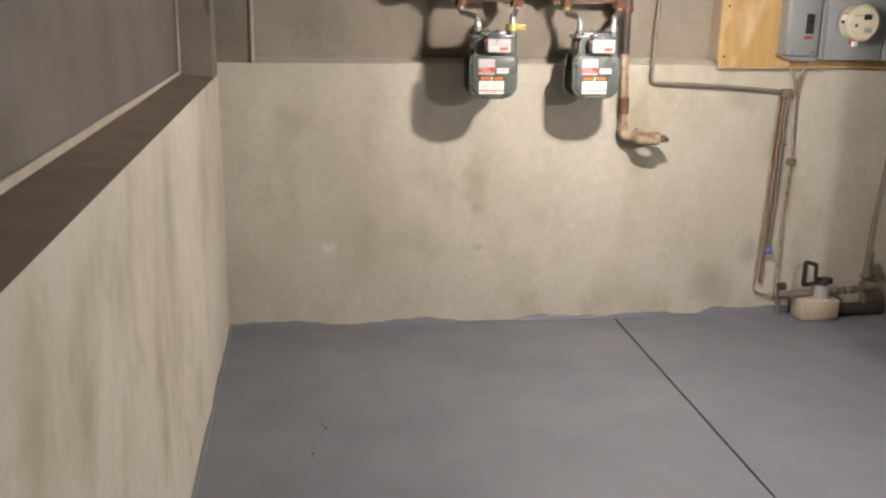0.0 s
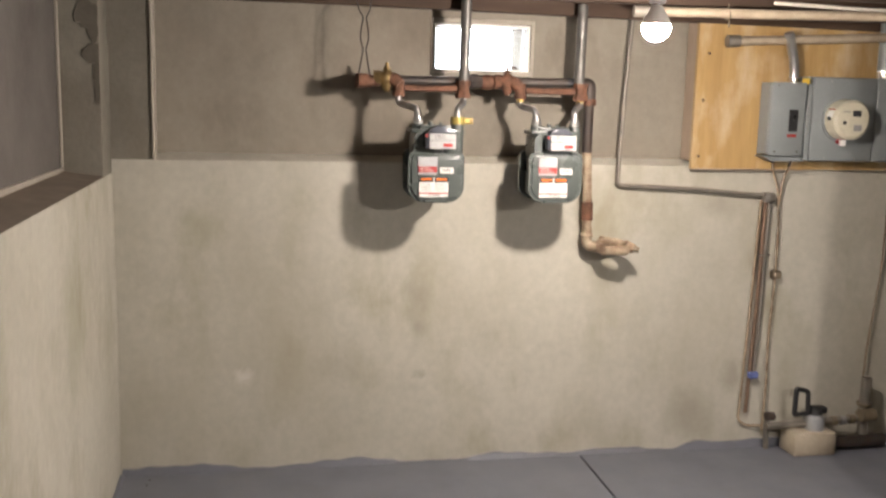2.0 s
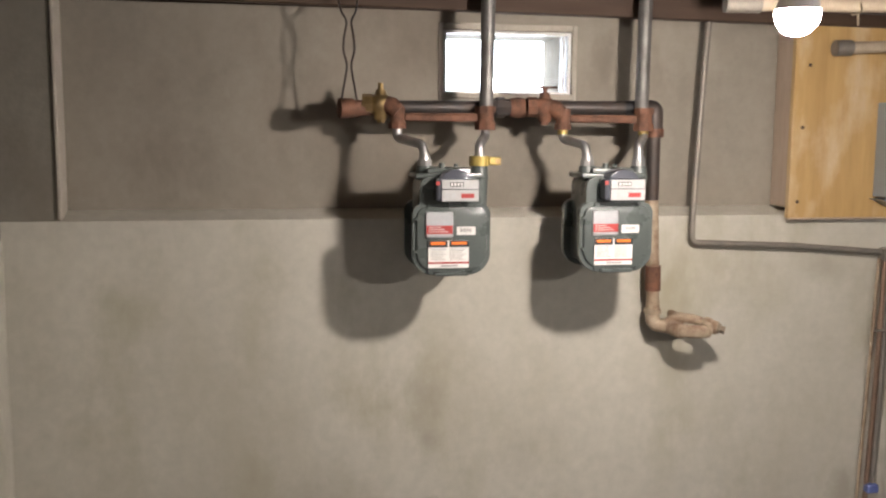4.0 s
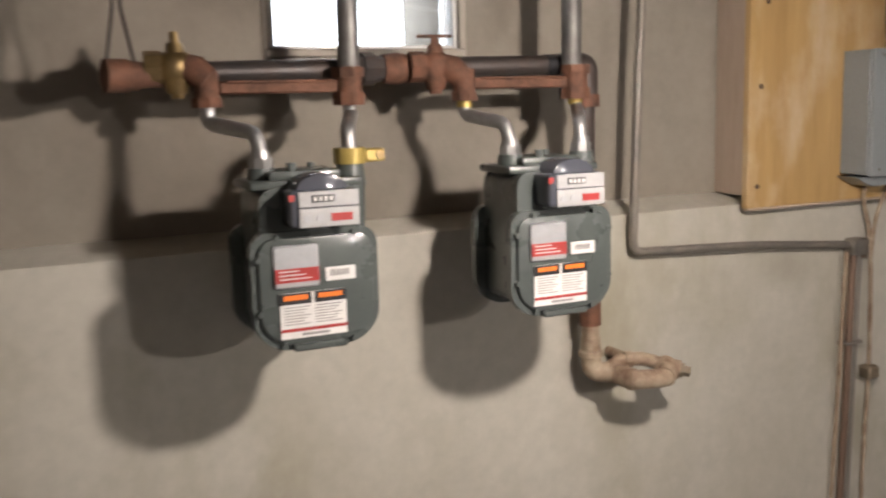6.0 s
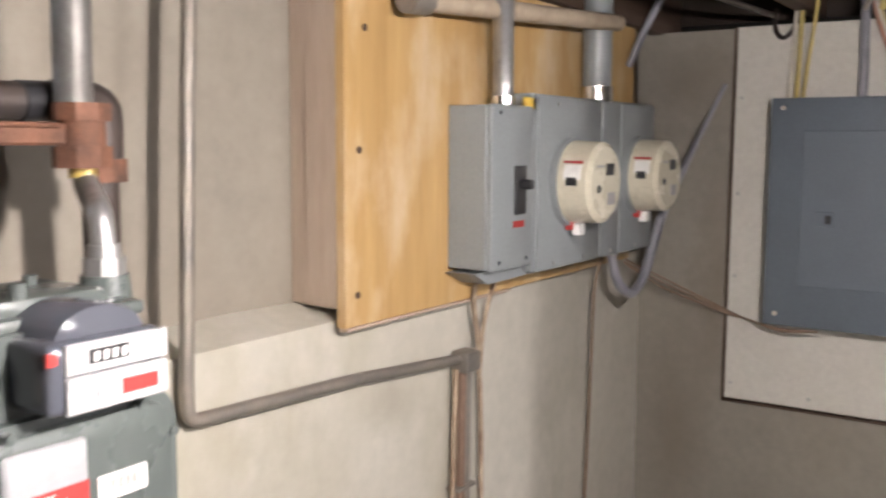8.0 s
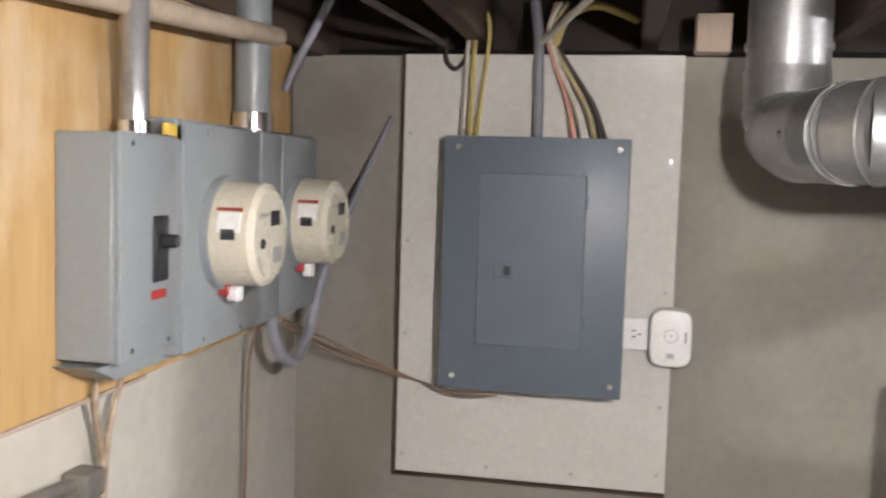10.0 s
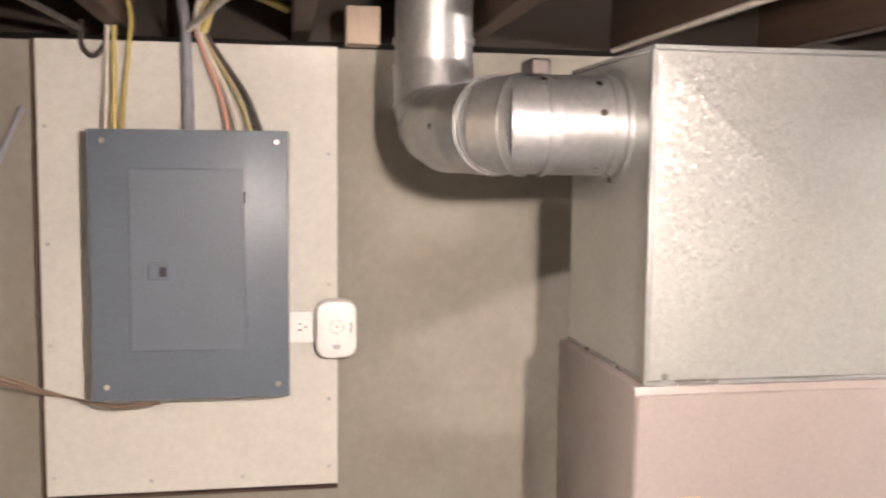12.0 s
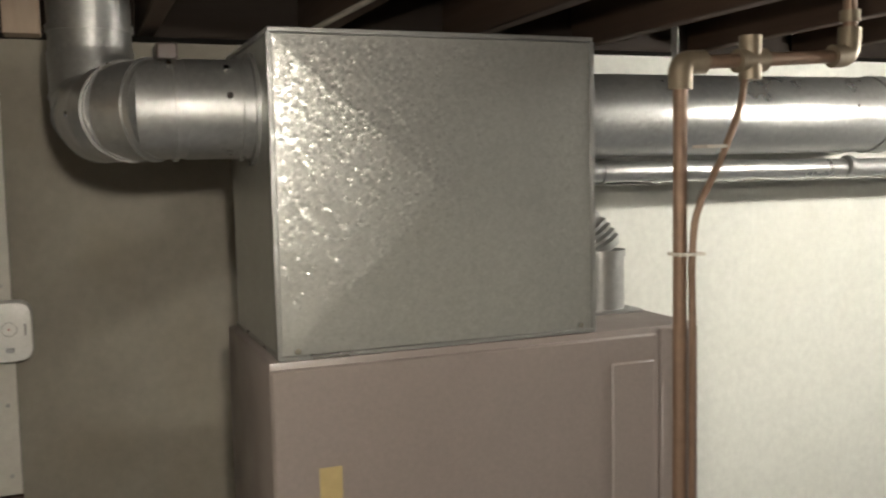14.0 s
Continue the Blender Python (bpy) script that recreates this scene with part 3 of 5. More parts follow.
# ---- gas meters ----
def gas_meter(x, y, z):
    t = thing("gas_meter", (x, y, z), "grey enamelled diaphragm gas meter with white and orange labels", "gas meter", "gas meters on the wall")
    case = soft_outline([(-0.082, -0.262), (0.082, -0.262), (0.082, -0.022), (-0.082, -0.022)], 0.03)
    bm = bmesh.new()
    prism_into(bm, case, 0.022, 0.15)
    part("case", bm, METER, t)
    bm = bmesh.new()
    box_into(bm, -0.092, 0.092, 0.03, 0.15, -0.026, -0.012, 0.005, 2)
    box_into(bm, -0.06, 0.06, 0.04, 0.14, -0.014, 0.002, 0.006, 2)
    cyl_into(bm, (-0.02, 0.05, 0.0), (-0.02, 0.05, 0.014), 0.008)
    cyl_into(bm, (0.03, 0.11, 0.0), (0.03, 0.11, 0.010), 0.006)
    part("top_cover", bm, METER, t)
    shape = [(-0.068, -0.279), (0.068, -0.279), (0.104, -0.246), (0.104, -0.108), (0.088, -0.090), (-0.088, -0.090), (-0.104, -0.108), (-0.104, -0.246)]
    for name, y0, y1, sign in (("front_cover", 0.0, 0.026, 1), ("back_cover", 0.172, 0.146, -1)):
        bm = bmesh.new()
        prism_into(bm, soft_outline(shape, 0.03), min(y0, y1) + (0.008 if sign > 0 else 0), max(y0, y1) - (0 if sign > 0 else 0.008))
        inner = [(px * 0.9, (pz + 0.18) * 0.9 - 0.18) for px, pz in soft_outline(shape, 0.03)]
        if sign > 0:
            prism_into(bm, inner, 0.0, 0.012, 0.004)
        else:
            prism_into(bm, [(-px, pz) for px, pz in inner], 0.16, 0.172)
        part(name, bm, METER, t)
    for bx, bz in ((-0.0945, -0.13), (0.0945, -0.13), (-0.0945, -0.215), (0.0945, -0.215), (-0.058, -0.268), (0.058, -0.268), (-0.062, -0.098), (0.062, -0.098)):
        rod("bolt", (bx, -0.002, bz), (bx, 0.012, bz), 0.0048, METER, t, seg=8)
    boxed("foot_rim", (-0.045, 0.045, -0.006, 0.012, -0.280, -0.268), METER, t, bev=0.003)
    # register
    idx = boxed("register", (-0.048, 0.062, -0.030, 0.032, -0.082, -0.024), SMOKE, t, "smoky clear register housing", bev=0.008, seg=3)
    boxed("register_face", (-0.034, 0.062, -0.034, -0.029, -0.081, -0.052), FACE, idx, bev=0.0008)
    boxed("register_face", (-0.034, 0.062, -0.034, -0.029, -0.050, -0.026), FACE, idx, bev=0.0008)
    boxed("counter_window", (-0.014, 0.022, -0.0355, -0.033, -0.043, -0.032), BLACK, idx, bev=0)
    for k in range(4):
        boxed("digit", (-0.011 + 0.0085 * k, -0.0065 + 0.0085 * k, -0.037, -0.035, -0.041, -0.034), WHITE, idx, bev=0)
    for dx in (-0.022, -0.002):
        rod("dial", (dx, -0.0355, -0.067), (dx, -0.033, -0.067), 0.0065, GREYPLATE, idx, seg=14)
    boxed("maker_strip", (0.016, 0.05, -0.0355, -0.033, -0.073, -0.061), RED, idx, bev=0)
    boxed("seal", (-0.049, -0.040, -0.0315, -0.028, -0.040, -0.030), RED, idx, bev=0)
    bm = bmesh.new()
    prism_into(bm, [(0.008 + 0.043 * math.cos(math.pi * k / 12), -0.028 + 0.028 * math.sin(math.pi * k / 12)) for k in range(13)], -0.02, 0.045, 0.004)
    part("register_dome", bm, SMOKE, idx)
    # plates and labels
    badge = boxed("badge", (-0.072, 0.002, -0.006, 0.001, -0.178, -0.110), GREYPLATE, t, "grey plate with a red printed field", bev=0.003)
    boxed("red_field", (-0.070, 0.0, -0.0075, -0.0055, -0.168, -0.146), RED, badge, bev=0)
    for k in range(3):
        boxed("print_line", (-0.064, -0.012 - 0.01 * k, -0.0085, -0.007, -0.163 + 0.006 * k, -0.1615 + 0.006 * k), PAPER, badge, bev=0)
    tag = boxed("barcode_label", (0.012, 0.062, -0.0035, 0.001, -0.172, -0.150), PAPER, t, "white barcode label", bev=0.001)
    for k in range(9):
        boxed("bar", (0.020 + 0.0036 * k, 0.0218 + 0.0036 * k + 0.0008 * (k % 2), -0.0045, -0.003, -0.164, -0.154), INK, tag, bev=0)
    warn = boxed("warning_label", (-0.064, 0.044, -0.0035, 0.001, -0.258, -0.186), PAPER, t, "white warning label with orange headings", bev=0)
    for x0, x1 in ((-0.064, -0.013), (-0.008, 0.044)):
        boxed("heading_ground", (x0, x1, -0.0045, -0.003, -0.2035, -0.186), BLACK, warn, bev=0)
        boxed("heading", (x0 + 0.006, x1 - 0.006, -0.0055, -0.004, -0.1965, -0.189), ORANGE, warn, bev=0)
    for k in range(7):
        for x0, x1 in ((-0.058, -0.016), (-0.008, 0.036)):
            boxed("print_line", (x0, x1 - 0.005 * (k % 3), -0.0043, -0.003, -0.209 - 0.0045 * k, -0.2075 - 0.0045 * k), INK, warn, bev=0)
    boxed("stripe", (-0.064, 0.044, -0.0045, -0.003, -0.247, -0.242), RED, warn, bev=0)
    boxed("print_line", (-0.03, 0.015, -0.0043, -0.003, -0.2545, -0.2505), INK, warn, bev=0)
    # swivels
    for sx in (-0.060, 0.090):
        bm = bmesh.new()
        cyl_into(bm, (sx, 0.085, -0.03), (sx, 0.085, 0.006), 0.026, 0.022)
        if sx > 0:
            cyl_into(bm, (sx, 0.085, -0.115), (sx, 0.085, -0.028), 0.021, 0.024)
        part("hub", bm, METER, t)
        bm = bmesh.new()
        cyl_into(bm, (sx, 0.085, 0.004), (sx, 0.085, 0.022), 0.0195, seg=8)
        cyl_into(bm, (sx, 0.085, 0.021), (sx, 0.085, 0.034), 0.0165, 0.0145)
        part("swivel_nut", bm, PIPE, t, "galvanised swivel nut")
    return t


METER_Z, METER_Y = 1.400, 3.757
M1, M2 = 0.456, 0.911
meter = gas_meter(M1, METER_Y, METER_Z)
second = copy_thing(meter, pose(M2, METER_Y, METER_Z))
HUB_Y = METER_Y + 0.085
BAR_Y = 3.945


def meter_bar(x0, x1, label):
    """An iron meter bar, its gooseneck and its two unions."""
    t = thing("meter_bar", (x0, BAR_Y, 1.536), label, "pipe fitting", "meter bars")
    w = x1 - x0
    bm = bmesh.new()
    box_into(bm, 0.02, w - 0.015, -0.006, 0.006, -0.011, 0.011, 0.003)
    box_into(bm, 0.03, w - 0.03, -0.009, 0.009, 0.006, 0.012, 0.002)
    part("bar", bm, RUST, t)
    bm = bmesh.new()
    cyl_into(bm, (0, 0, -0.03), (0, 0, 0.026), 0.021)
    cyl_into(bm, (0, 0, -0.032), (0, 0, -0.016), 0.025, seg=8)
    part("inlet_boss", bm, RUST, t)
    bm = bmesh.new()
    cyl_into(bm, (w, 0, -0.026), (w, 0, 0.03), 0.024)
    cyl_into(bm, (w, 0, -0.034), (w, 0, -0.012), 0.030, seg=8)
    cyl_into(bm, (w, 0, 0.014), (w, 0, 0.032), 0.030, seg=8)
    part("outlet_boss", bm, RUST, t)
    return t


meter_bar(0.337, 0.585, "rust-brown cast iron meter bar above a gas meter")
meter_bar(0.812, 1.055, "rust-brown cast iron meter bar above a gas meter")
for cx, x0, x1, sealed in ((M1, 0.337, 0.585, False), (M2, 0.812, 1.055, True)):
    zt = METER_Z + 0.03
    a = tagged(tubed("gooseneck", [(x0, BAR_Y, 1.506), (x0, BAR_Y - 0.002, 1.478), (cx - 0.064, HUB_Y + 0.01, 1.462), (cx - 0.060, HUB_Y, zt)], 0.0125, PIPE, bend=0.035),
               "bent galvanised gooseneck between meter bar and gas meter", "pipe", "goosenecks")
    b = tagged(tubed("gooseneck", [(x1, BAR_Y, 1.504), (x1, BAR_Y - 0.004, 1.485), (cx + 0.090, HUB_Y + 0.004, 1.462), (cx + 0.090, HUB_Y, zt)], 0.0125, PIPE, bend=0.03),
               "short galvanised gooseneck between meter bar and gas meter", "pipe", "goosenecks")
    if sealed:
        for px, p in ((x0, a), (x1, b)):
            rod("sealant", (px, BAR_Y, 1.492), (px, BAR_Y, 1.506), 0.0145, GOLD, p, "ochre thread sealant", seg=12)
ring = thing("lock_ring", (M1 + 0.090, HUB_Y, METER_Z + 0.018), "dull yellow metal lock ring on a meter swivel", "lock")
bm = bmesh.new()
cyl_into(bm, (0, 0, -0.012), (0, 0, 0.014), 0.027, seg=24)
part("collar", bm, GOLD, ring)
boxed("clasp", (0.02, 0.055, -0.022, 0.0, -0.010, 0.012), GOLD, ring, bev=0.003)
rod("barrel", (0.046, -0.026, 0.001), (0.046, -0.020, 0.001), 0.007, BRASS, ring)

# manifold: header pipe behind the bars, valves, risers, drop
header = thing("gas_header", (0, 0, 0), "black and rusty iron gas header pipe along the wall", "pipe")
HY, HZ = 3.985, 1.566
rod("header_pipe", (0.30, HY, HZ - 0.004), (1.05, HY, HZ + 0.004), 0.0195, IRON, header, "black iron pipe")
rod("end_nipple", (0.195, HY - 0.045, HZ - 0.008), (0.30, HY - 0.006, HZ - 0.005), 0.021, RUST, header)
bm = bmesh.new()
cyl_into(bm, (0.178, HY - 0.048, HZ - 0.008), (0.213, HY - 0.041, HZ - 0.008), 0.027, seg=24)
cyl_into(bm, (0.213, HY - 0.041, HZ - 0.008), (0.230, HY - 0.036, HZ - 0.008), 0.024, seg=10)
part("end_cap", bm, RUST, header, "rusty end cap")
bm = bmesh.new()
cyl_into(bm, (0.60, HY, HZ), (0.625, HY, HZ), 0.026, seg=8)
cyl_into(bm, (0.624, HY, HZ), (0.648, HY, HZ), 0.030, seg=8)
cyl_into(bm, (0.648, HY, HZ), (0.668, HY, HZ), 0.024, seg=8)
part("union", bm, IRON, header, "blackish pipe union")
bm = bmesh.new()
tube_into(bm, [(0.665, HY, HZ), (0.69, HY, HZ), (0.725, HY, HZ)], [0.026, 0.030, 0.024], 18)
part("coupling", bm, RUST, header)
rod("pipe_end", (1.01, HY, HZ + 0.003), (1.052, HY, HZ + 0.004), 0.0215, BLACK, header)


def shutoff(x, y, z, material, body, label):
    t = thing("shutoff_valve", (x, y, z), label, "valve", "gas shutoff valves")
    bm = bmesh.new()
    bmesh.ops.create_uvsphere(bm, u_segments=18, v_segments=12, radius=0.030, matrix=Matrix.Diagonal((1.15, 0.9, 1.0, 1)))
    cyl_into(bm, (-0.05, 0.006, 0), (-0.022, 0.003, 0), 0.028, seg=8)
    cyl_into(bm, (0, 0, -0.042), (0, 0, -0.018), 0.017, 0.024, seg=12)
    part("valve_body", bm, body, t)
    tubed("outlet_arm", [(0.012, 0, 0.0), (0.03, -0.012, -0.006), (0.047, -0.02, -0.022)], [0.024, 0.026, 0.022], RUST, t, seg=14)
    bm = bmesh.new()
    cyl_into(bm, (0, 0, 0.024), (0, 0, 0.040), 0.017, 0.013, seg=10)
    cyl_into(bm, (0, 0, 0.038), (0, 0, 0.058), 0.008, 0.007, seg=8)
    part("stem", bm, material, t)
    rod("plug_nut", (0, 0, -0.05), (0, 0, -0.040), 0.012, material, t, seg=6)
    return t


v1 = shutoff(0.292, HY - 0.03, HZ + 0.004, BRASS, BRASS, "brass gas shutoff valve on a rusty header pipe")
v2 = shutoff(0.762, HY - 0.022, HZ + 0.002, RUST, RUST, "rusty iron gas shutoff valve with a flat lever")
boxed("lever", (-0.035, 0.035, -0.006, 0.006, 0.052, 0.058), RUST, v2, bev=0.002)
for x in (0.587, 1.047):
    r = thing("gas_riser", (x, BAR_Y, 1.56), "galvanised gas riser pipe rising to the joists", "pipe", "gas risers")
    rod("riser_pipe", (0, 0, 0.0), (0.003, 0, 0.31), 0.0195, RISER, r)
drop = thing("drop_pipe", (1.105, HY, 1.56), "paint-splashed iron drop pipe with a rusty coupling", "pipe")
tubed("elbow", [(-0.055, 0, 0.008), (-0.03, 0, 0.008), (0.0, 0, 0.008), (0, 0, -0.03), (0, 0, -0.055)], 0.0255, IRON, drop, "dark iron elbow", bend=0.03, seg=18)
bm = bmesh.new()
cyl_into(bm, (0, 0, -0.075), (0, 0, -0.05), 0.029, seg=20)
part("elbow_bead", bm, RUST, drop)
rod("upper_pipe", (0, 0, -0.06), (0.004, 0.008, -0.26), 0.020, IRON, drop)
rod("lower_pipe", (0.004, 0.008, -0.26), (0.018, 0.014, -0.47), 0.0195, TAN_PIPE, drop)
rod("coupling", (0.018, 0.014, -0.46), (0.021, 0.016, -0.535), 0.0235, RUST, drop, "rust-brown coupling")
rod("nipple", (0.021, 0.016, -0.53), (0.022, 0.016, -0.572), 0.0185, TAN_PIPE, drop)
bm = bmesh.new()
tube_into(bm, [(0.022, 0.016, -0.562), (0.022, 0.016, -0.590), (0.022, 0.016, -0.594), (0.022, 0.016, -0.604), (0.022, 0.016, -0.608)], [0.020, 0.0215, 0.0265, 0.0265, 0.022], 18)
tube_into(bm, rounded([(0.022, 0.016, -0.600), (0.024, 0.014, -0.640), (0.058, 0.0, -0.643), (0.092, -0.018, -0.650)], 0.025), 0.0215, 18)
part("bottom_elbow", bm, TAN_PIPE, drop)
bm = bmesh.new()
sweep = rounded([(0.070, -0.008, -0.645), (0.074, -0.058, -0.648), (0.150, -0.080, -0.648), (0.172, -0.046, -0.636)], 0.04, 6)
tube_into(bm, sweep, 0.0205, 18)
cyl_into(bm, sweep[3], sweep[5], 0.0232, seg=18)
cyl_into(bm, sweep[-5], sweep[-3], 0.0235, seg=18)
part("front_elbow", bm, TAN_PIPE, drop)
bm = bmesh.new()
sweep = rounded([(0.062, 0.0, -0.636), (0.084, 0.004, -0.622), (0.138, -0.008, -0.620), (0.170, -0.036, -0.632)], 0.03, 6)
tube_into(bm, sweep, 0.0150, 16)
cyl_into(bm, (0.098, 0.001, -0.621), (0.114, -0.003, -0.621), 0.0185, seg=8)
part("back_elbow", bm, TAN_PIPE, drop)
bm = bmesh.new()
bmesh.ops.create_uvsphere(bm, u_segments=16, v_segments=10, radius=0.0245, matrix=Matrix.Translation((0.174, -0.044, -0.636)))
cyl_into(bm, (0.174, -0.044, -0.636), (0.198, -0.062, -0.642), 0.0205, seg=16)
part("branch_fitting", bm, TAN_PIPE, drop)
bm = bmesh.new()
cyl_into(bm, (0.194, -0.059, -0.641), (0.204, -0.066, -0.644), 0.0165, seg=8)
cyl_into(bm, (0.204, -0.066, -0.644), (0.216, -0.074, -0.647), 0.0115, seg=4)
part("plug", bm, BRONZE, drop)
rod("wall_stub", (0.11, 0.0, -0.621), (0.11, 0.09, -0.621), 0.012, TAN_PIPE, drop)

# wire hanger that holds the header's end
hang = thing("wire_hanger", (0.205, HY - 0.042, TOP), "thin dark twisted wire hanger under a joist", "wire")
for s in (-1, 1):
    tubed("strand", [(0.028 * s, 0.04, 0.01), (0.020 * s, 0.01, -0.035), (0.004 * s, 0, -0.06), (0.013 * s, 0, -0.10), (0.016 * s, 0, -0.14), (0.004 * s, 0, -0.175),
                     (0.012 * s, 0, -0.22), (0.022 * s, 0.0, -0.275), (0.026 * s, 0.004, -0.315)], 0.0030, IRON, hang, bend=0.015, seg=6)

# ---- electrical corner on the north wall ----
stud = tagged(boxed("stud", (1.582, 1.70, 4.112, 4.148, 1.268, TOP), BOARD_EDGE, bev=0.003), "bare pale wooden stud against the wall", "stud")
ply = thing("plywood_backboard", (1.576, 4.028, 1.238), "yellow varnished plywood backboard fixed to the wall", "board")
boxed("sheet", (0, 1.14, 0, 0.018, 0, TOP - 1.238), PLY, ply, bev=0.001)
boxed("bottom_edge", (0.002, 0.52, -0.003, 0.016, -0.006, -0.0005), BOARD_EDGE, ply, bev=0.001)
for kx, kz in ((0.03, 0.05), (0.035, 0.28), (0.05, 0.47)):
    rod("knot", (kx, -0.0015, kz), (kx, 0.004, kz), 0.006, JOIST, ply, seg=10)
boxed("side_batten", (0.001, 0.04, 0.018, 0.084, 0.03, TOP - 1.238), BOARD_EDGE, ply)
boxed("batten", (0.06, 1.14, 0.018, 0.116, 0.12, 0.16), BOARD_EDGE, ply)

disc = thing("disconnect_box", (1.866, 3.945, 1.304), "light grey steel disconnect box with a black switch", "switch box")
W, D, H = 0.160, 0.083, 0.293
boxed("body", (0, W, 0.004, D, 0, H), BOX, disc, bev=0.002)
boxed("cover", (0.004, W - 0.004, -0.006, 0.006, -0.004, H + 0.002), BOX, disc, bev=0.005, seg=2)
bm = bmesh.new()
box_into(bm, 0.085, 0.125, -0.010, -0.004, 0.095, 0.185, 0.002)
part("switch_plate", bm, BLACK, disc, "black switch plate")
boxed("toggle", (0.098, 0.112, -0.034, -0.008, 0.142, 0.160), BLACK, disc, bev=0.003)
boxed("red_print", (0.082, 0.122, -0.0075, -0.005, 0.072, 0.084), RED, disc, bev=0)
for sx, sz in ((0.03, 0.012), (0.13, 0.012), (0.03, 0.28)):
    rod("screw", (sx, -0.008, sz), (sx, -0.004, sz), 0.004, CHROME, disc, seg=8)
bm = bmesh.new()
prism_into(bm, [(-0.012, -0.006), (W + 0.02, -0.006), (W + 0.02, -0.028), (0.04, -0.03)], 0.02, 0.08)
part("drip_flange", bm, BOX, disc)

mbox = thing("meter_box", (2.045, 3.95, 1.278), "light grey steel box with two electricity meters", "meter box")
W, D, H = 0.612, 0.078, 0.347
boxed("body", (0, W, 0.005, D, 0, H), BOX, mbox, bev=0.003)
for x0, x1 in ((0.012, 0.300), (0.306, 0.405), (0.411, 0.606)):
    boxed("cover", (x0, x1, -0.005, 0.006, 0.002, H - 0.004), BOX, mbox, bev=0.005, seg=2)
boxed("side_flange", (-0.012, 0.010, -0.002, D, 0.004, H), BOX, mbox, bev=0.003)
for sx, sz in ((0.08, 0.014), (0.22, 0.014), (0.36, 0.014), (0.5, 0.014), (0.09, 0.33)):
    rod("screw", (sx, -0.007, sz), (sx, -0.003, sz), 0.0045, PIPE, mbox, seg=8)


def electric_meter(x, z, group="electricity meters"):
    t = thing("electric_meter", (x, 3.945, z), "round cream plastic electricity meter on a grey box", "electricity meter", group)
    bm = bmesh.new()
    cyl_into(bm, (0, 0.004, 0), (0, -0.012, 0), 0.092, 0.090, seg=40)
    part("socket_ring", bm, BOX, t)
    bm = bmesh.new()
    cyl_into(bm, (0, -0.010, 0), (0, -0.072, 0), 0.084, 0.081, seg=40)
    cyl_into(bm, (0, -0.0715, 0), (0, -0.080, 0), 0.081, 0.071, seg=40)
    part("cover", bm, CREAM, t)
    boxed("display", (-0.002, 0.036, -0.0815, -0.079, 0.014, 0.038), BLACK, t, bev=0.001)
    boxed("print_bar", (-0.045, -0.012, -0.0815, -0.079, 0.030, 0.035), INK, t, bev=0)
    rod("port", (-0.036, -0.0825, -0.012), (-0.036, -0.079, -0.012), 0.008, BLACK, t, seg=12)
    boxed("name_plate", (0.006, 0.042, -0.0815, -0.079, -0.045, -0.020), INK, t, bev=0)
    # the label wraps the side that faces the room
    for name, a0, a1, y0, y1, m in (("orange_strip", 28, 31, -0.062, -0.022, RED), ("side_label", 5, 25, -0.062, -0.026, PAPER), ("side_label_ink", -3, 8, -0.054, -0.032, BLACK)):
        bm = bmesh.new()
        ring = []
        for k in range(5):
            a = radians(180 - (a0 + (a1 - a0) * k / 4))
            ring.append([(math.cos(a) * r, y, math.sin(a) * r) for r in (0.0815, 0.0852) for y in (y0, y1)])
        vs = [[bm.verts.new(p) for p in q] for q in ring]
        for p, q in zip(vs, vs[1:]):
            for i, j in ((0, 1), (1, 3), (3, 2), (2, 0)):
                bm.faces.new((p[i], p[j], q[j], q[i]))
        bm.faces.new((vs[0][0], vs[0][1], vs[0][3], vs[0][2]))
        bm.faces.new((vs[-1][0], vs[-1][2], vs[-1][3], vs[-1][1]))
        bmesh.ops.recalc_face_normals(bm, faces=bm.faces[:])
        part(name, bm, m, t)
    boxed("seal_tag", (-0.012, 0.012, -0.03, -0.012, -0.108, -0.084), WHITE, t, bev=0.002)
    boxed("latch", (-0.02, 0.02, -0.016, 0.0, -0.098, -0.08), RED, t, bev=0.002)
    return t


electric_meter(2.192, 1.453)
electric_meter(2.548, 1.457)

cond = thing("entry_conduit", (1.985, 3.985, 1.595), "bent grey metal conduit rising from the disconnect box", "conduit")
tubed("pipe", [(0, 0, 0.0), (0, 0, 0.06), (-0.022, -0.012, 0.13), (-0.055, -0.03, 0.20)], 0.0195, PIPE, cond, bend=0.05, seg=14)
rod("connector", (0, 0, -0.006), (0, 0, 0.022), 0.0235, CHROME, cond, seg=10)
tag = tagged(boxed("tag", (2.005, 2.052, 3.948, 3.955, 1.592, 1.616), YELLOW), "small yellow tag on the disconnect box", "tag")
mast = thing("service_mast", (2.40, 3.985, 1.622), "thick grey plastic service conduit rising to the joists", "conduit")
rod("pipe", (0, 0, 0.02), (0, 0.0, TOP - 1.622 + 0.02), 0.032, BOX, mast, seg=28)
rod("coupling", (0, 0, 0.0), (0, 0, 0.034), 0.036, CHROME, mast, "shiny metal coupling", seg=28)
over = thing("ceiling_conduit", (1.70, 3.985, 1.757), "dull grey conduit running under the joists", "conduit")
tubed("pipe", [(0.0, 0, 0.0), (0.40, -0.02, 0.020), (0.74, -0.03, 0.040)], 0.018, PALE_PIPE, over, bend=0.03, seg=14)
rod("end_fitting", (-0.022, 0, -0.001), (0.03, -0.002, 0.0015), 0.024, CONDUIT, over, seg=12)
pale = thing("ceiling_pipe", (1.16, 3.62, 1.823), "pale tan pipe tied up under the joists", "pipe")
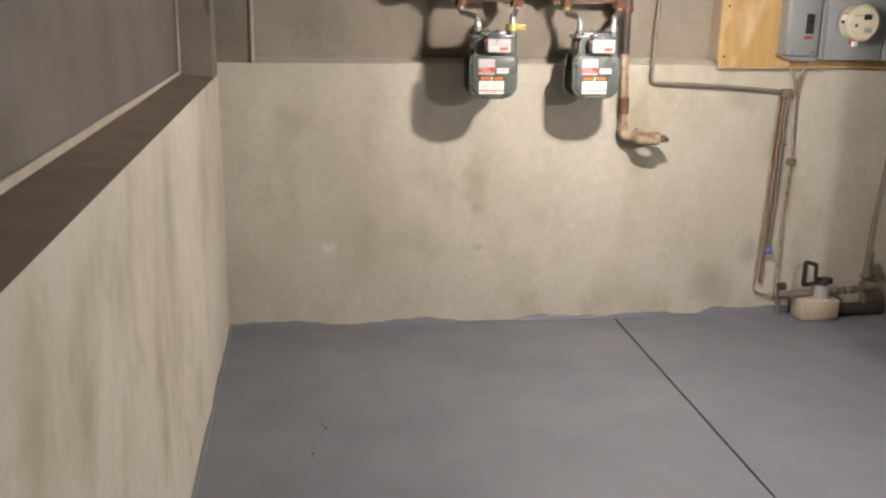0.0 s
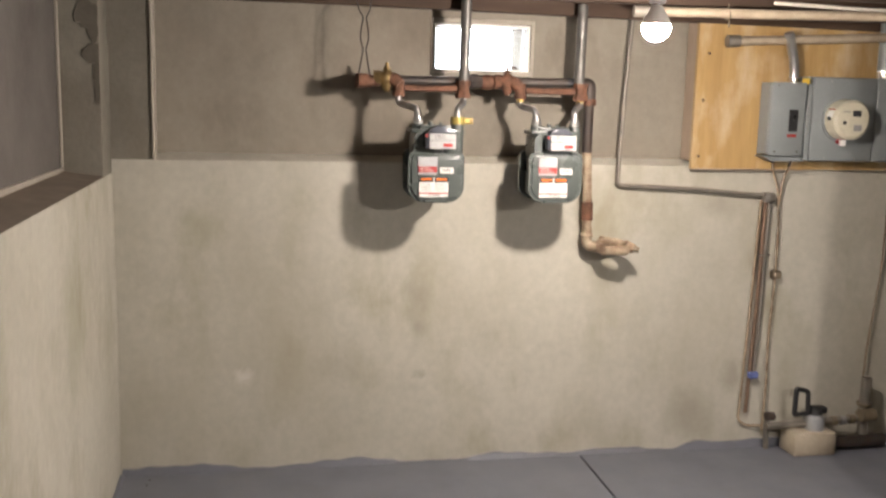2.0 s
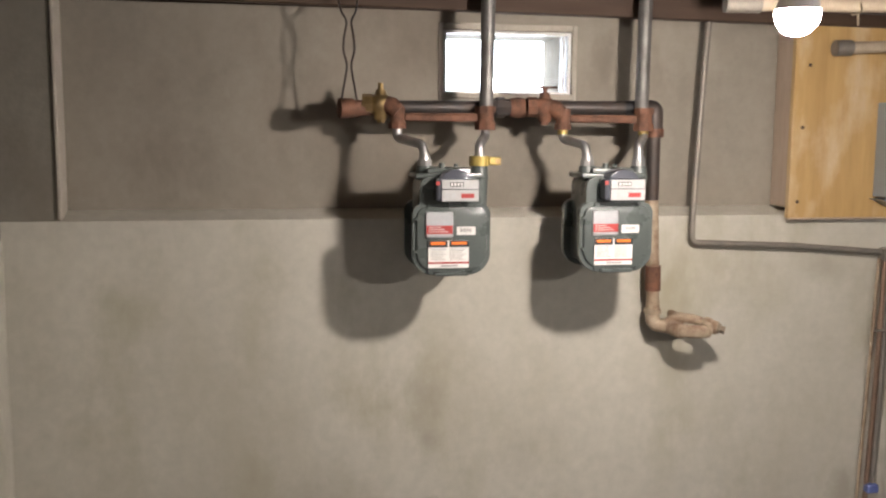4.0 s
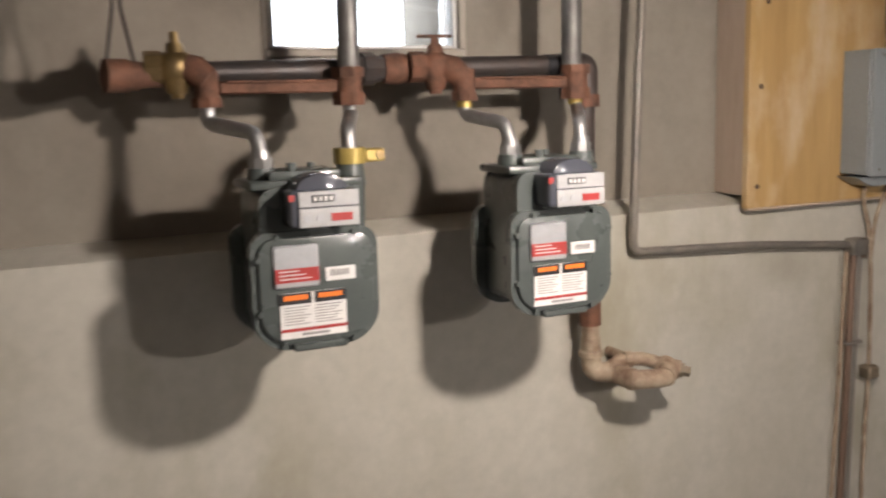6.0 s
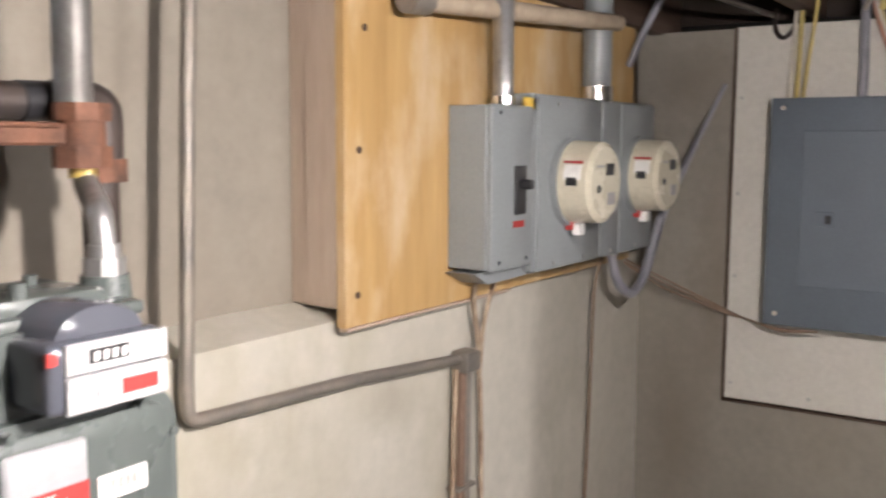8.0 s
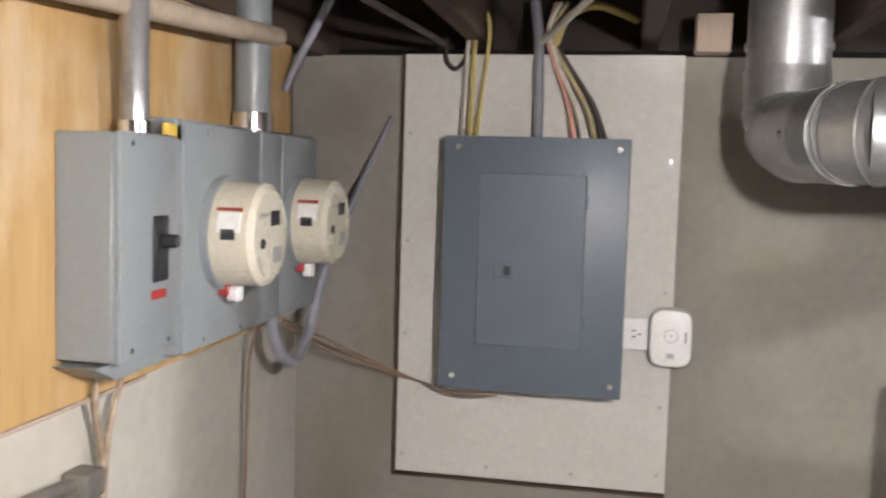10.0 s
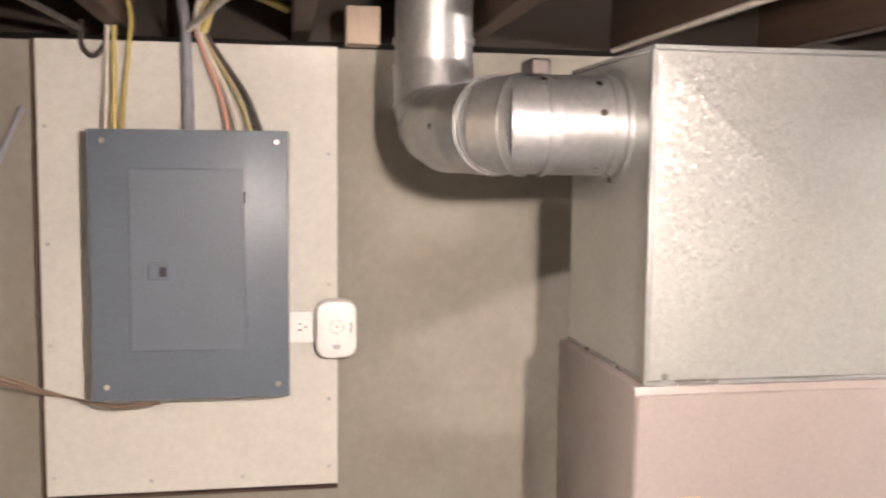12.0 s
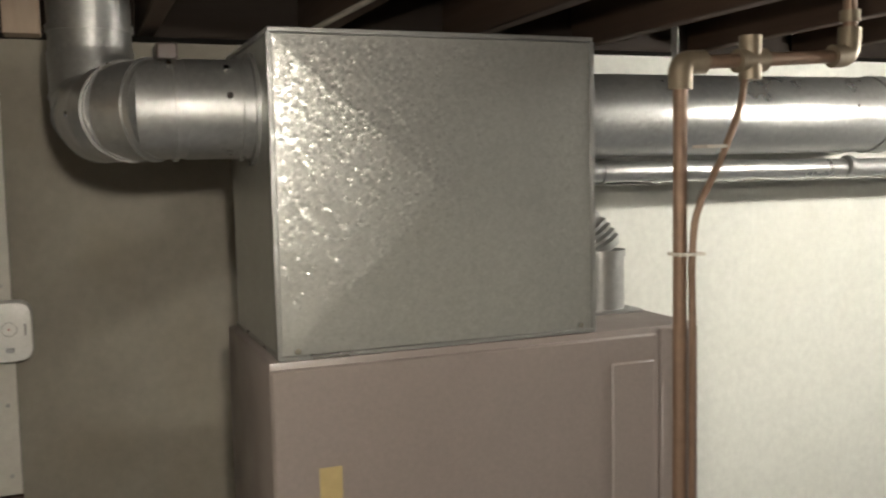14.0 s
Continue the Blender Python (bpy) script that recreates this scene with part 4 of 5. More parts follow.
tubed("pipe", [(0, 0, 0), (0.5, -0.085, 0.0), (0.95, -0.16, 0.004)], 0.017, PALE_PIPE, pale, seg=14)
rod("end_cap", (-0.03, 0.006, 0), (0.06, -0.008, 0), 0.022, CONDUIT, pale, seg=12)
tubed("string_tie", [(0.30, -0.06, 0.03), (0.30, -0.03, -0.022), (0.30, -0.08, -0.02), (0.305, -0.05, 0.03), (0.31, -0.05, -0.05)], 0.003, BRONZE, pale, bend=0.015, seg=6)
for points, r, m, label in (
        ([(1.03, 3.1, 1.835), (1.25, 2.95, 1.838), (1.5, 2.72, 1.846), (1.75, 2.5, 1.838), (2.2, 2.55, 1.845), (2.84, 2.6, 1.83)], 0.006, WHITE_WIRE, "white cable draped under the joists"),
        ([(1.5, 3.32, 1.838), (1.85, 3.30, 1.826), (2.2, 3.36, 1.840), (2.75, 3.50, 1.835)], 0.0065, WHITE_WIRE, "white cable draped under the joists"),
        ([(1.4, 3.78, 1.842), (1.8, 3.76, 1.832), (2.3, 3.75, 1.838), (2.83, 3.72, 1.842)], 0.007, IRON, "black cable along the joists")):
    tagged(tubed("cable", points, r, m, bend=0.12, seg=8), label, "cable", "ceiling cables")

loop = thing("flexible_cable", (2.50, 3.985, 1.282), "grey flexible cable looped under the meter box", "cable")
way = rounded([(0, 0, 0), (0.005, -0.012, -0.075), (0.065, -0.025, -0.118), (0.155, -0.022, -0.085), (0.20, -0.045, 0.07), (0.30, -0.080, 0.22), (0.362, -0.145, 0.40)], 0.05, 6)
thick = [0.012 if k < len(way) * 0.62 else 0.012 - 0.007 * (k - len(way) * 0.62) / (len(way) * 0.38) for k in range(len(way))]
tubed("cable", way, thick, GREY_WIRE, loop, seg=12)
rod("connector", (0, 0, -0.012), (0, 0, 0.006), 0.017, PIPE, loop, seg=10)
for k, dz in enumerate((0.0, 0.012, -0.014)):
    tagged(tubed("thin_wire", [(2.66, 4.02 - 0.004 * k, 1.235 + dz * 0.5), (2.76, 3.95, 1.175 + dz), (2.845, 3.80, 1.098 + dz * 0.3), (2.846, 3.77, 1.09), (2.80 - 0.004 * k, 3.70, 1.086), (2.776, 3.66, 1.084 - 0.003 * k), (2.772, 3.57, 1.088)], 0.0026, WIRE, bend=0.03, seg=6),
           "thin brown wire running to the breaker panel", "wire", "thin brown wires")
for x0, x1, label in ((2.50, 2.47, "brown cable"),):
    tagged(tubed("hanging_cable", [(x0, 4.0, 1.285), (x0 + 0.01, 4.03, 1.20), (x0 + 0.018, 4.042, 0.8), (x1 + 0.01, 4.036, 0.45), (x1, 4.03, 0.30), (x1 - 0.012, 4.02, 0.16)], 0.0038, WIRE, bend=0.06, seg=8),
           "thin brown cable hanging down the wall", "cable", "hanging cables")

# conduit run on the wall
run = thing("wall_conduit", (1.262, 4.036, 1.164), "dull grey metal conduit bent along the wall", "conduit")
tubed("upper_run", [(0.030, 0.004, TOP - 1.164), (0.014, 0.002, 0.40), (0.0, 0.0, 0.05), (0.0, 0, 0.0), (0.35, 0.0, -0.015), (0.678, 0.002, -0.043)], 0.0098, CONDUIT, run, bend=0.03, seg=12)
bm = bmesh.new()
box_into(bm, 0.655, 0.705, -0.022, 0.02, -0.068, -0.026, 0.008, 2)
part("corner_fitting", bm, CONDUIT, run)
tubed("down_run", [(0.672, 0.002, -0.05), (0.668, 0.004, -0.5), (0.658, 0.004, -0.80), (0.654, 0.004, -1.0)], 0.0085, BROWN_PIPE, run, "dark brown pipe", seg=12)
tubed("grey_run", [(0.692, 0.004, -0.05), (0.688, 0.006, -0.5), (0.680, 0.006, -0.83)], 0.0095, CONDUIT, run, seg=12)
tubed("thin_run", [(0.652, 0.004, -0.06), (0.642, 0.008, -0.5), (0.622, 0.006, -1.035), (0.66, 0.004, -1.062), (0.86, -0.01, -1.062)], 0.0055, TAN_PIPE, run, bend=0.02, seg=10)
boxed("blue_clip", (0.648, 0.692, -0.022, 0.008, -0.842, -0.812), BLUE, run, "blue plastic clip", bev=0.006)
boxed("strap", (0.646, 0.708, -0.010, 0.02, -0.30, -0.292), CONDUIT, run, bev=0.002)
w = thing("bell_wire", (1.93, 4.02, 1.30), "thin tan wires running down the wall", "wire")
tubed("wire", [(0.0, -0.02, 0.0), (0.01, 0.0, -0.06), (0.055, 0.014, -0.15), (0.07, 0.016, -0.30), (0.075, 0.016, -0.52), (0.065, 0.016, -0.8), (0.07, 0.012, -1.0), (0.065, 0.01, -1.22)], 0.0055, TAN_PIPE, w, bend=0.04, seg=8)
tubed("wire", [(0.10, -0.02, 0.002), (0.095, 0.0, -0.03), (0.068, 0.012, -0.12), (0.064, 0.016, -0.22)], 0.005, TAN_PIPE, w, bend=0.04, seg=8)
boxed("junction", (0.055, 0.095, -0.004, 0.034, -0.535, -0.50), BRONZE, w, bev=0.006)

# water valve on its block at the foot of the wall
block = thing("support_block", (2.185, 3.965, 0.0), "rough tan masonry block on the floor", "block")
bm = bmesh.new()
box_into(bm, -0.105, 0.10, -0.065, 0.065, 0.0, 0.105, 0.014, 2)
for v in bm.verts:
    v.co += Vector((noise.noise(v.co * 30), noise.noise(v.co * 30 + Vector((5, 0, 0))), 0)) * 0.006
part("stone", bm, STONE, block)
wm = thing("water_meter", (2.185, 3.965, 0.105), "small grey water meter with a black frame handle", "water meter")
bm = bmesh.new()
cyl_into(bm, (0.02, 0, 0.0), (0.02, 0, 0.055), 0.045, 0.042, seg=24)
cyl_into(bm, (0.02, 0, 0.053), (0.02, 0, 0.066), 0.036, 0.034, seg=24)
part("meter_body", bm, GREYPLATE, wm)
bm = bmesh.new()
cyl_into(bm, (0.02, 0, 0.064), (0.02, 0, 0.088), 0.034, 0.028, seg=18)
box_into(bm, 0.0, 0.07, -0.02, 0.02, 0.07, 0.10, 0.006, 2)
part("register", bm, BLACK, wm)
tubed("frame_handle", [(-0.02, -0.01, 0.075), (-0.085, -0.012, 0.068), (-0.085, -0.012, 0.188), (-0.02, 0.0, 0.170), (-0.018, -0.006, 0.08)], 0.011, BLACK, wm, bend=0.012, seg=8)
rod("inlet", (-0.20, 0.01, 0.015), (-0.02, 0, 0.022), 0.015, CONDUIT, wm, seg=14)
line = thing("water_line", (2.245, 3.975, 0.12), "dull metal water pipe with couplings along the floor", "pipe")
rod("pipe", (0.0, 0, 0.01), (0.22, 0.01, 0.018), 0.015, CONDUIT, line, seg=14)
for k in range(4):
    rod("coupling", (0.05 + 0.045 * k, 0.002 * k, 0.0105 + 0.0018 * k), (0.072 + 0.045 * k, 0.002 * k, 0.0105 + 0.0018 * k), 0.021, PIPE if k % 2 else BRONZE, line, seg=10)
rod("riser", (0.215, 0.012, 0.20), (0.215, 0.012, -0.115), 0.022, CONDUIT, line, seg=14)
rod("valve", (0.18, -0.01, 0.035), (0.25, -0.01, 0.035), 0.03, BRONZE, line, seg=12)
rod("handwheel", (0.215, 0.012, 0.075), (0.215, 0.012, 0.085), 0.034, BRONZE, line, seg=16)
stray = thing("floor_block", (2.22, 3.08, 0.0), "small rough tan masonry block on the floor by the furnace", "block")
bm = bmesh.new()
box_into(bm, -0.07, 0.08, -0.05, 0.05, 0.0, 0.10, 0.014, 2)
for v in bm.verts:
    v.co += Vector((noise.noise(v.co * 25), noise.noise(v.co * 25 + Vector((3, 0, 0))), 0)) * 0.006
part("stone", bm, STONE, stray)
drainpipe = tagged(tubed("floor_pipe", [(2.29, 3.965, 0.036), (2.40, 3.965, 0.032), (2.56, 3.98, 0.032)], 0.030, IRON, seg=16), "dark iron pipe lying along the floor", "pipe")
stub = tagged(rod("floor_stub", (2.015, 4.02, 0.0), (2.01, 4.025, 0.16), 0.012, CONDUIT), "short upright metal pipe stub at the wall foot", "pipe")
tagged(rod("stop_valve", (1.995, 4.0, 0.155), (2.03, 4.0, 0.155), 0.02, IRON, seg=10), "small dark stop valve on a pipe stub", "valve")

# ---- east wall: painted board and breaker panel ----
pb = thing("panel_backboard", (2.85, 3.51, 0.876), "cream painted board screwed to the wall", "board")
boxed("sheet", (0.0, 0.019, -0.304, 0.300, 0, 0.945), CREAM_BOARD, pb, bev=0.001)
# dark wood edges left and below, with the board's shadow gap in their colour
boxed("shaded_edge", (0.003, 0.030, 0.3005, 0.309, -0.006, 0.945), JOIST, pb, bev=0.001)
boxed("shaded_edge", (0.003, 0.030, -0.304, 0.309, -0.012, -0.0065), JOIST, pb, bev=0.001)
for sy, sz in ((0.285, 0.04), (0.285, 0.32), (0.285, 0.53), (0.285, 0.77), (-0.285, 0.04), (-0.285, 0.19), (-0.285, 0.44), (-0.285, 0.72), (0.09, 0.025), (-0.10, 0.025)):
    rod("screw", (-0.0015, sy, sz), (0.003, sy, sz), 0.0045, PIPE, pb, seg=8)
panel = thing("breaker_panel", (2.765, 3.505, 1.095), "slate grey steel breaker panel with a closed door", "breaker panel")
boxed("body", (0.014, 0.084, -0.186, 0.186, 0.006, 0.540), PANEL, panel, bev=0.002)
boxed("cover", (0.0, 0.014, -0.195, 0.195, 0.0, 0.545), PANEL, panel, bev=0.004, seg=2)
boxed("door", (-0.002, 0.002, -0.108, 0.118, 0.10, 0.468), PANEL, panel, bev=0.002)
lat = boxed("latch", (-0.007, -0.002, 0.040, 0.082, 0.245, 0.280), PANEL, panel, bev=0.002)
boxed("latch_slot", (-0.0085, -0.006, 0.046, 0.060, 0.252, 0.272), BLACK, lat, bev=0.001)
for hz in (0.16, 0.41):
    rod("hinge", (-0.004, -0.110, hz - 0.012), (-0.004, -0.110, hz + 0.012), 0.004, PANEL, panel, seg=8)
for sy, sz in ((-0.172, 0.027), (0.165, 0.03), (-0.172, 0.522), (0.165, 0.522)):
    rod("screw", (-0.003, sy, sz), (0.002, sy, sz), 0.006, CHROME, panel, seg=10)
outlet = thing("outlet", (2.842, 3.258, 1.226), "white duplex outlet with its plate set sideways", "outlet")
boxed("plate", (0.0, 0.008, -0.058, 0.052, -0.034, 0.034), WHITE, outlet, bev=0.002)
for oy in (0.024, -0.022):
    face = boxed("receptacle", (-0.002, 0.004, oy - 0.014, oy + 0.014, -0.017, 0.017), WHITE, outlet, bev=0.003, seg=2)
    for sy, sz in ((0.005, 0.007), (0.005, -0.006), (-0.007, 0.0)):
        boxed("slot", (-0.003, -0.0015, oy + sy - 0.004, oy + sy + 0.004, sz - 0.0013, sz + 0.0013), BLACK, face, bev=0)
co = thing("carbon_monoxide_alarm", (2.80, 3.211, 1.226), "white rounded plug-in carbon monoxide alarm in the outlet", "alarm")
bm = bmesh.new()
a = soft_outline([(-0.043, -0.061), (0.043, -0.061), (0.043, 0.061), (-0.043, 0.061)], 0.03, 5)
prism_into(bm, a, 0.0, 0.038, 0.006)
bmesh.ops.rotate(bm, verts=bm.verts[:], cent=(0, 0, 0), matrix=Matrix.Rotation(radians(-90), 3, "Z"))
part("housing", bm, WHITE, co)
bm = bmesh.new()
for k in range(20):
    a0, a1 = 2 * math.pi * k / 20, 2 * math.pi * (k + 0.55) / 20
    v = [bm.verts.new((-0.0012, r * math.cos(a), 0.006 + r * math.sin(a))) for r, a in ((0.013, a0), (0.0155, a0), (0.0155, a1), (0.013, a1))]
    bm.faces.new(v)
part("sounder_slots", bm, INK, co)
boxed("button", (-0.003, 0.002, -0.008, 0.008, -0.042, -0.032), GREYPLATE, co, bev=0.002)
rod("indicator", (-0.002, 0.0, 0.006), (0.001, 0.0, 0.006), 0.002, RED, co, seg=8)
boxed("print_bar", (-0.0012, 0.001, -0.032, -0.028, -0.008, 0.016), INK, co, bev=0)
boxed("plug_body", (0.036, 0.0415, -0.02, 0.02, -0.02, 0.02), WHITE, co)


def panel_cable(y0, y1, m, r, label, lift=0.0, start=None):
    top = start or (2.90, (y0 + y1) / 2 + 0.02, 1.94)
    return tagged(tubed("panel_cable", [top, (2.845, y0, 1.86 + lift), (2.832, y0 + (y1 - y0) * 0.3, 1.80), (2.828, y1 + (y0 - y1) * 0.2, 1.71), (2.815, y1, 1.637)], r, m, bend=0.06, seg=8),
                  label, "cable", "cables into the breaker panel")


panel_cable(3.655, 3.655, YELLOW_WIRE, 0.006, "yellow cable entering the breaker panel from above")
panel_cable(3.668, 3.672, WHITE_WIRE, 0.005, "white cable entering the breaker panel from above")
panel_cable(3.62, 3.64, YELLOW_WIRE, 0.005, "yellow cable entering the breaker panel from above", 0.02)
panel_cable(3.515, 3.508, GREY_WIRE, 0.011, "thick grey cable entering the breaker panel from above")
panel_cable(3.50, 3.43, ORANGE_WIRE, 0.0055, "pink cable entering the breaker panel from above")
panel_cable(3.50, 3.41, WHITE_WIRE, 0.0055, "white cable entering the breaker panel from above", 0.02)
panel_cable(3.495, 3.385, TAN_WIRE, 0.0055, "tan cable entering the breaker panel from above", 0.01)
panel_cable(3.49, 3.365, IRON, 0.006, "black cable entering the breaker panel from above")
tagged(tubed("cable_loop", [(2.862, 3.722, 1.86), (2.838, 3.718, 1.805), (2.834, 3.696, 1.782), (2.838, 3.674, 1.805), (2.862, 3.668, 1.86)], 0.0055, IRON, bend=0.02, seg=8), "small black cable loop above the breaker panel", "cable")
tagged(tubed("ceiling_drop_cable", [(2.70, 3.93, 1.93), (2.645, 3.945, 1.86), (2.652, 3.985, 1.79), (2.66, 4.02, 1.72)], 0.009, GREY_WIRE, bend=0.03, seg=8), "grey cable dropping from the joists behind the plywood", "cable")
tagged(tubed("cable_arch", [(2.84, 3.48, 1.84), (2.83, 3.46, 1.90), (2.82, 3.40, 1.925), (2.83, 3.34, 1.905), (2.88, 3.31, 1.90)], 0.009, YELLOW_WIRE, bend=0.04, seg=8), "yellowish cable arching over the breaker panel", "cable")
tagged(boxed("wood_scrap", (2.80, 2.86, 3.12, 3.19, 1.822, 1.90), BOARD_EDGE), "pale wood block under a joist", "block")

# ---- furnace and ducts ----
duct = thing("round_duct", (2.262, 2.80, 1.637), "round galvanised duct elbowing into the furnace plenum", "duct")
R = 0.078
X, Y, Z = Vector((1, 0, 0)), Vector((0, 1, 0)), Vector((0, 0, 1))
corner, foot, top = Y * 0.192, Y * 0.232 + X * 0.388, Y * 0.232 + X * 0.388 + Z * 0.40


def duct_elbow(before, at, after, bend, gores):
    """Gores that turn the duct at a corner between two straight runs; gives its two ends."""
    p, q = at + (before - at).normalized() * bend, at + (after - at).normalized() * bend
    axis = [p.lerp(at, k / gores).lerp(at.lerp(q, k / gores), k / gores) for k in range(gores + 1)]
    for k, (a, b) in enumerate(zip(axis, axis[1:])):
        grow = (b - a) * 0.32
        rod("elbow_gore", a - grow, b + grow, R - 0.002 + 0.0008 * k, DUCT, duct, seg=36, r2=R - 0.001 + 0.0008 * k)
        if k:
            rod("gore_bead", a - grow * 0.12, a + grow * 0.12, R + 0.003, DUCT, duct, seg=36)
    return p, q


a, b = duct_elbow(Y * 0.0, corner, foot, 0.085, 3)
c, d = duct_elbow(corner, foot, top, 0.110, 3)
rod("run", Y * 0.0, a + Y * 0.004, R, DUCT, duct, seg=40)
rod("cross_run", b - X * 0.004, c + X * 0.004, R - 0.001, DUCT, duct, seg=40)
rod("drop", d - Z * 0.004, top, R - 0.003, DUCT, duct, seg=36)
rod("drop_seam", foot + Z * 0.168, foot + Z * 0.180, R + 0.001, DUCT, duct, seg=36)
for s, r in ((0.004, R + 0.012), (0.022, R + 0.004), (0.122, R + 0.003)):
    rod("bead", Y * s, Y * (s + 0.007), r, DUCT, duct, seg=40)
for p, way in ((Y * 0.05, Vector((-1, 0, 0.2))), (Y * 0.05, Vector((-0.7, 0, 0.75))), (Y * 0.135, Vector((-0.6, 0, 0.8))), (b + X * 0.03, Vector((0, 1, 0)))):
    way = way.normalized()
    rod("screw", p + way * (R - 0.002), p + way * (R + 0.006), 0.0055, CHROME, duct, seg=8)
boxed("damper_bracket", (-0.030, 0.030, 0.118, 0.150, R - 0.004, R + 0.022), IRON, duct, "small dark damper bracket", bev=0.003)
furnace = thing("furnace", (2.09, 2.45, 0.0), "taupe enamelled gas furnace cabinet on the floor", "furnace")
boxed("cabinet", (0.006, 0.385, -0.385, 0.374, 0.0, 1.256), FURNACE, furnace, bev=0.004, seg=2)
boxed("front_panel", (0.0, 0.010, -0.300, 0.372, 0.02, 1.244), FURNACE, furnace, bev=0.003)
boxed("side_panel", (0.0, 0.010, -0.383, -0.306, 0.02, 1.252), FURNACE, furnace, bev=0.003)
boxed("door_panel", (-0.004, 0.002, -0.290, -0.205, 0.10, 1.20), FURNACE, furnace, bev=0.003)
boxed("sticker", (-0.002, 0.001, 0.27, 0.305, 1.04, 1.09), STICKER, furnace, "faded yellow sticker", bev=0)
plenum = thing("plenum", (2.10, 2.54, 1.258), "square galvanised sheet metal plenum on top of the furnace", "plenum")
boxed("box", (0.002, 0.372, -0.265, 0.265, 0.0, 0.480), GALV, plenum, bev=0.002)
bm = bmesh.new()
rim = [bm.verts.new((-0.002, y, z)) for y, z in ((-0.262, 0.006), (0.262, 0.006), (0.262, 0.476), (-0.262, 0.476))]
peak = bm.verts.new((-0.012, 0.0, 0.241))
for p, q in zip(rim, rim[1:] + rim[:1]):
    bm.faces.new((p, peak, q))
bm.faces.new(rim)
bmesh.ops.recalc_face_normals(bm, faces=bm.faces[:])
part("front_sheet", bm, GALV, plenum, "cross-broken galvanised sheet", angle=0.5)
for y in (-0.2665, 0.2665):
    boxed("corner_seam", (-0.004, 0.012, y - 0.004, y + 0.004, 0.0, 0.480), DUCT, plenum, bev=0.001)
boxed("top_flange", (-0.004, 0.374, -0.268, 0.268, 0.480, 0.487), DUCT, plenum, bev=0.001)
boxed("bottom_flange", (-0.005, 0.374, -0.268, 0.268, -0.0015, 0.005), DUCT, plenum, bev=0.001)
for y in (-0.24, 0.24):
    rod("screw", (-0.007, y, 0.012), (0.0, y, 0.012), 0.005, CHROME, plenum, seg=8)
trunk = thing("trunk_duct", (2.60, 2.35, 1.646), "round galvanised trunk duct under the joists", "duct")
rod("run", (0.0, 0.0, 0.0), (0.0, -1.22, 0.004), 0.094, DUCT, trunk, seg=44)
rod("joint", (0.0, -1.18, 0.004), (0.0, -1.23, 0.004), 0.098, DUCT, trunk, seg=44)
rod("reducer", (0.0, -1.22, 0.004), (0.0, -1.36, 0.02), 0.094, DUCT, trunk, seg=44, r2=0.072)
rod("far_run", (0.0, -1.35, 0.02), (0.0, -4.6, 0.02), 0.072, DUCT, trunk, seg=40)
rod("end_cap", (0.0, -0.004, 0.0), (0.0, 0.012, 0.0), 0.097, DUCT, trunk, seg=44)
for y in (-0.6, -3.2):
    boxed("hanger", (-0.012, 0.012, y, y + 0.002, 0.07, 0.21), PIPE, trunk, bev=0)
vent = thing("vent_pipe", (2.60, 2.3, 1.523), "shiny galvanised vent pipe running along the wall", "duct")
rod("run", (0.0, 0.05, 0.0), (0.02, -1.1, -0.008), 0.024, DUCT, vent, seg=28)
rod("far_run", (0.02, -1.08, -0.008), (0.02, -4.5, -0.02), 0.0235, DUCT, vent, seg=28)
for y in (-0.35, -1.08, -2.0):
    rod("joint", (0.008, y, -0.003), (0.008, y - 0.012, -0.003), 0.027, DUCT, vent, seg=28)
boxed("hanger", (0.20, 0.285, -0.5, -0.48, -0.03, -0.024), PIPE, vent)
boxed("bracket", (-0.01, 0.285, -0.5, -0.48, -0.036, -0.030), PIPE, vent)
flue = thing("flue", (2.30, 2.140, 1.256), "crimped galvanised flue pipe on top of the furnace", "duct")
rod("pipe", (0, 0, 0.0), (0, 0, 0.115), 0.047, DUCT, flue, seg=32)
rod("collar", (0, 0, 0.105), (0, 0, 0.118), 0.050, DUCT, flue, seg=32)
pts = [(0, 0, 0.112), (0.004, 0.012, 0.135), (0.02, 0.035, 0.162), (0.09, 0.055, 0.185), (0.16, 0.06, 0.20), (0.26, 0.07, 0.23)]
ring = rounded(pts, 0.05, 6)
tubed("adjustable_elbow", ring, [0.045 + (0.004 if k % 2 else -0.001) for k in range(len(ring))], DUCT, flue, seg=24)
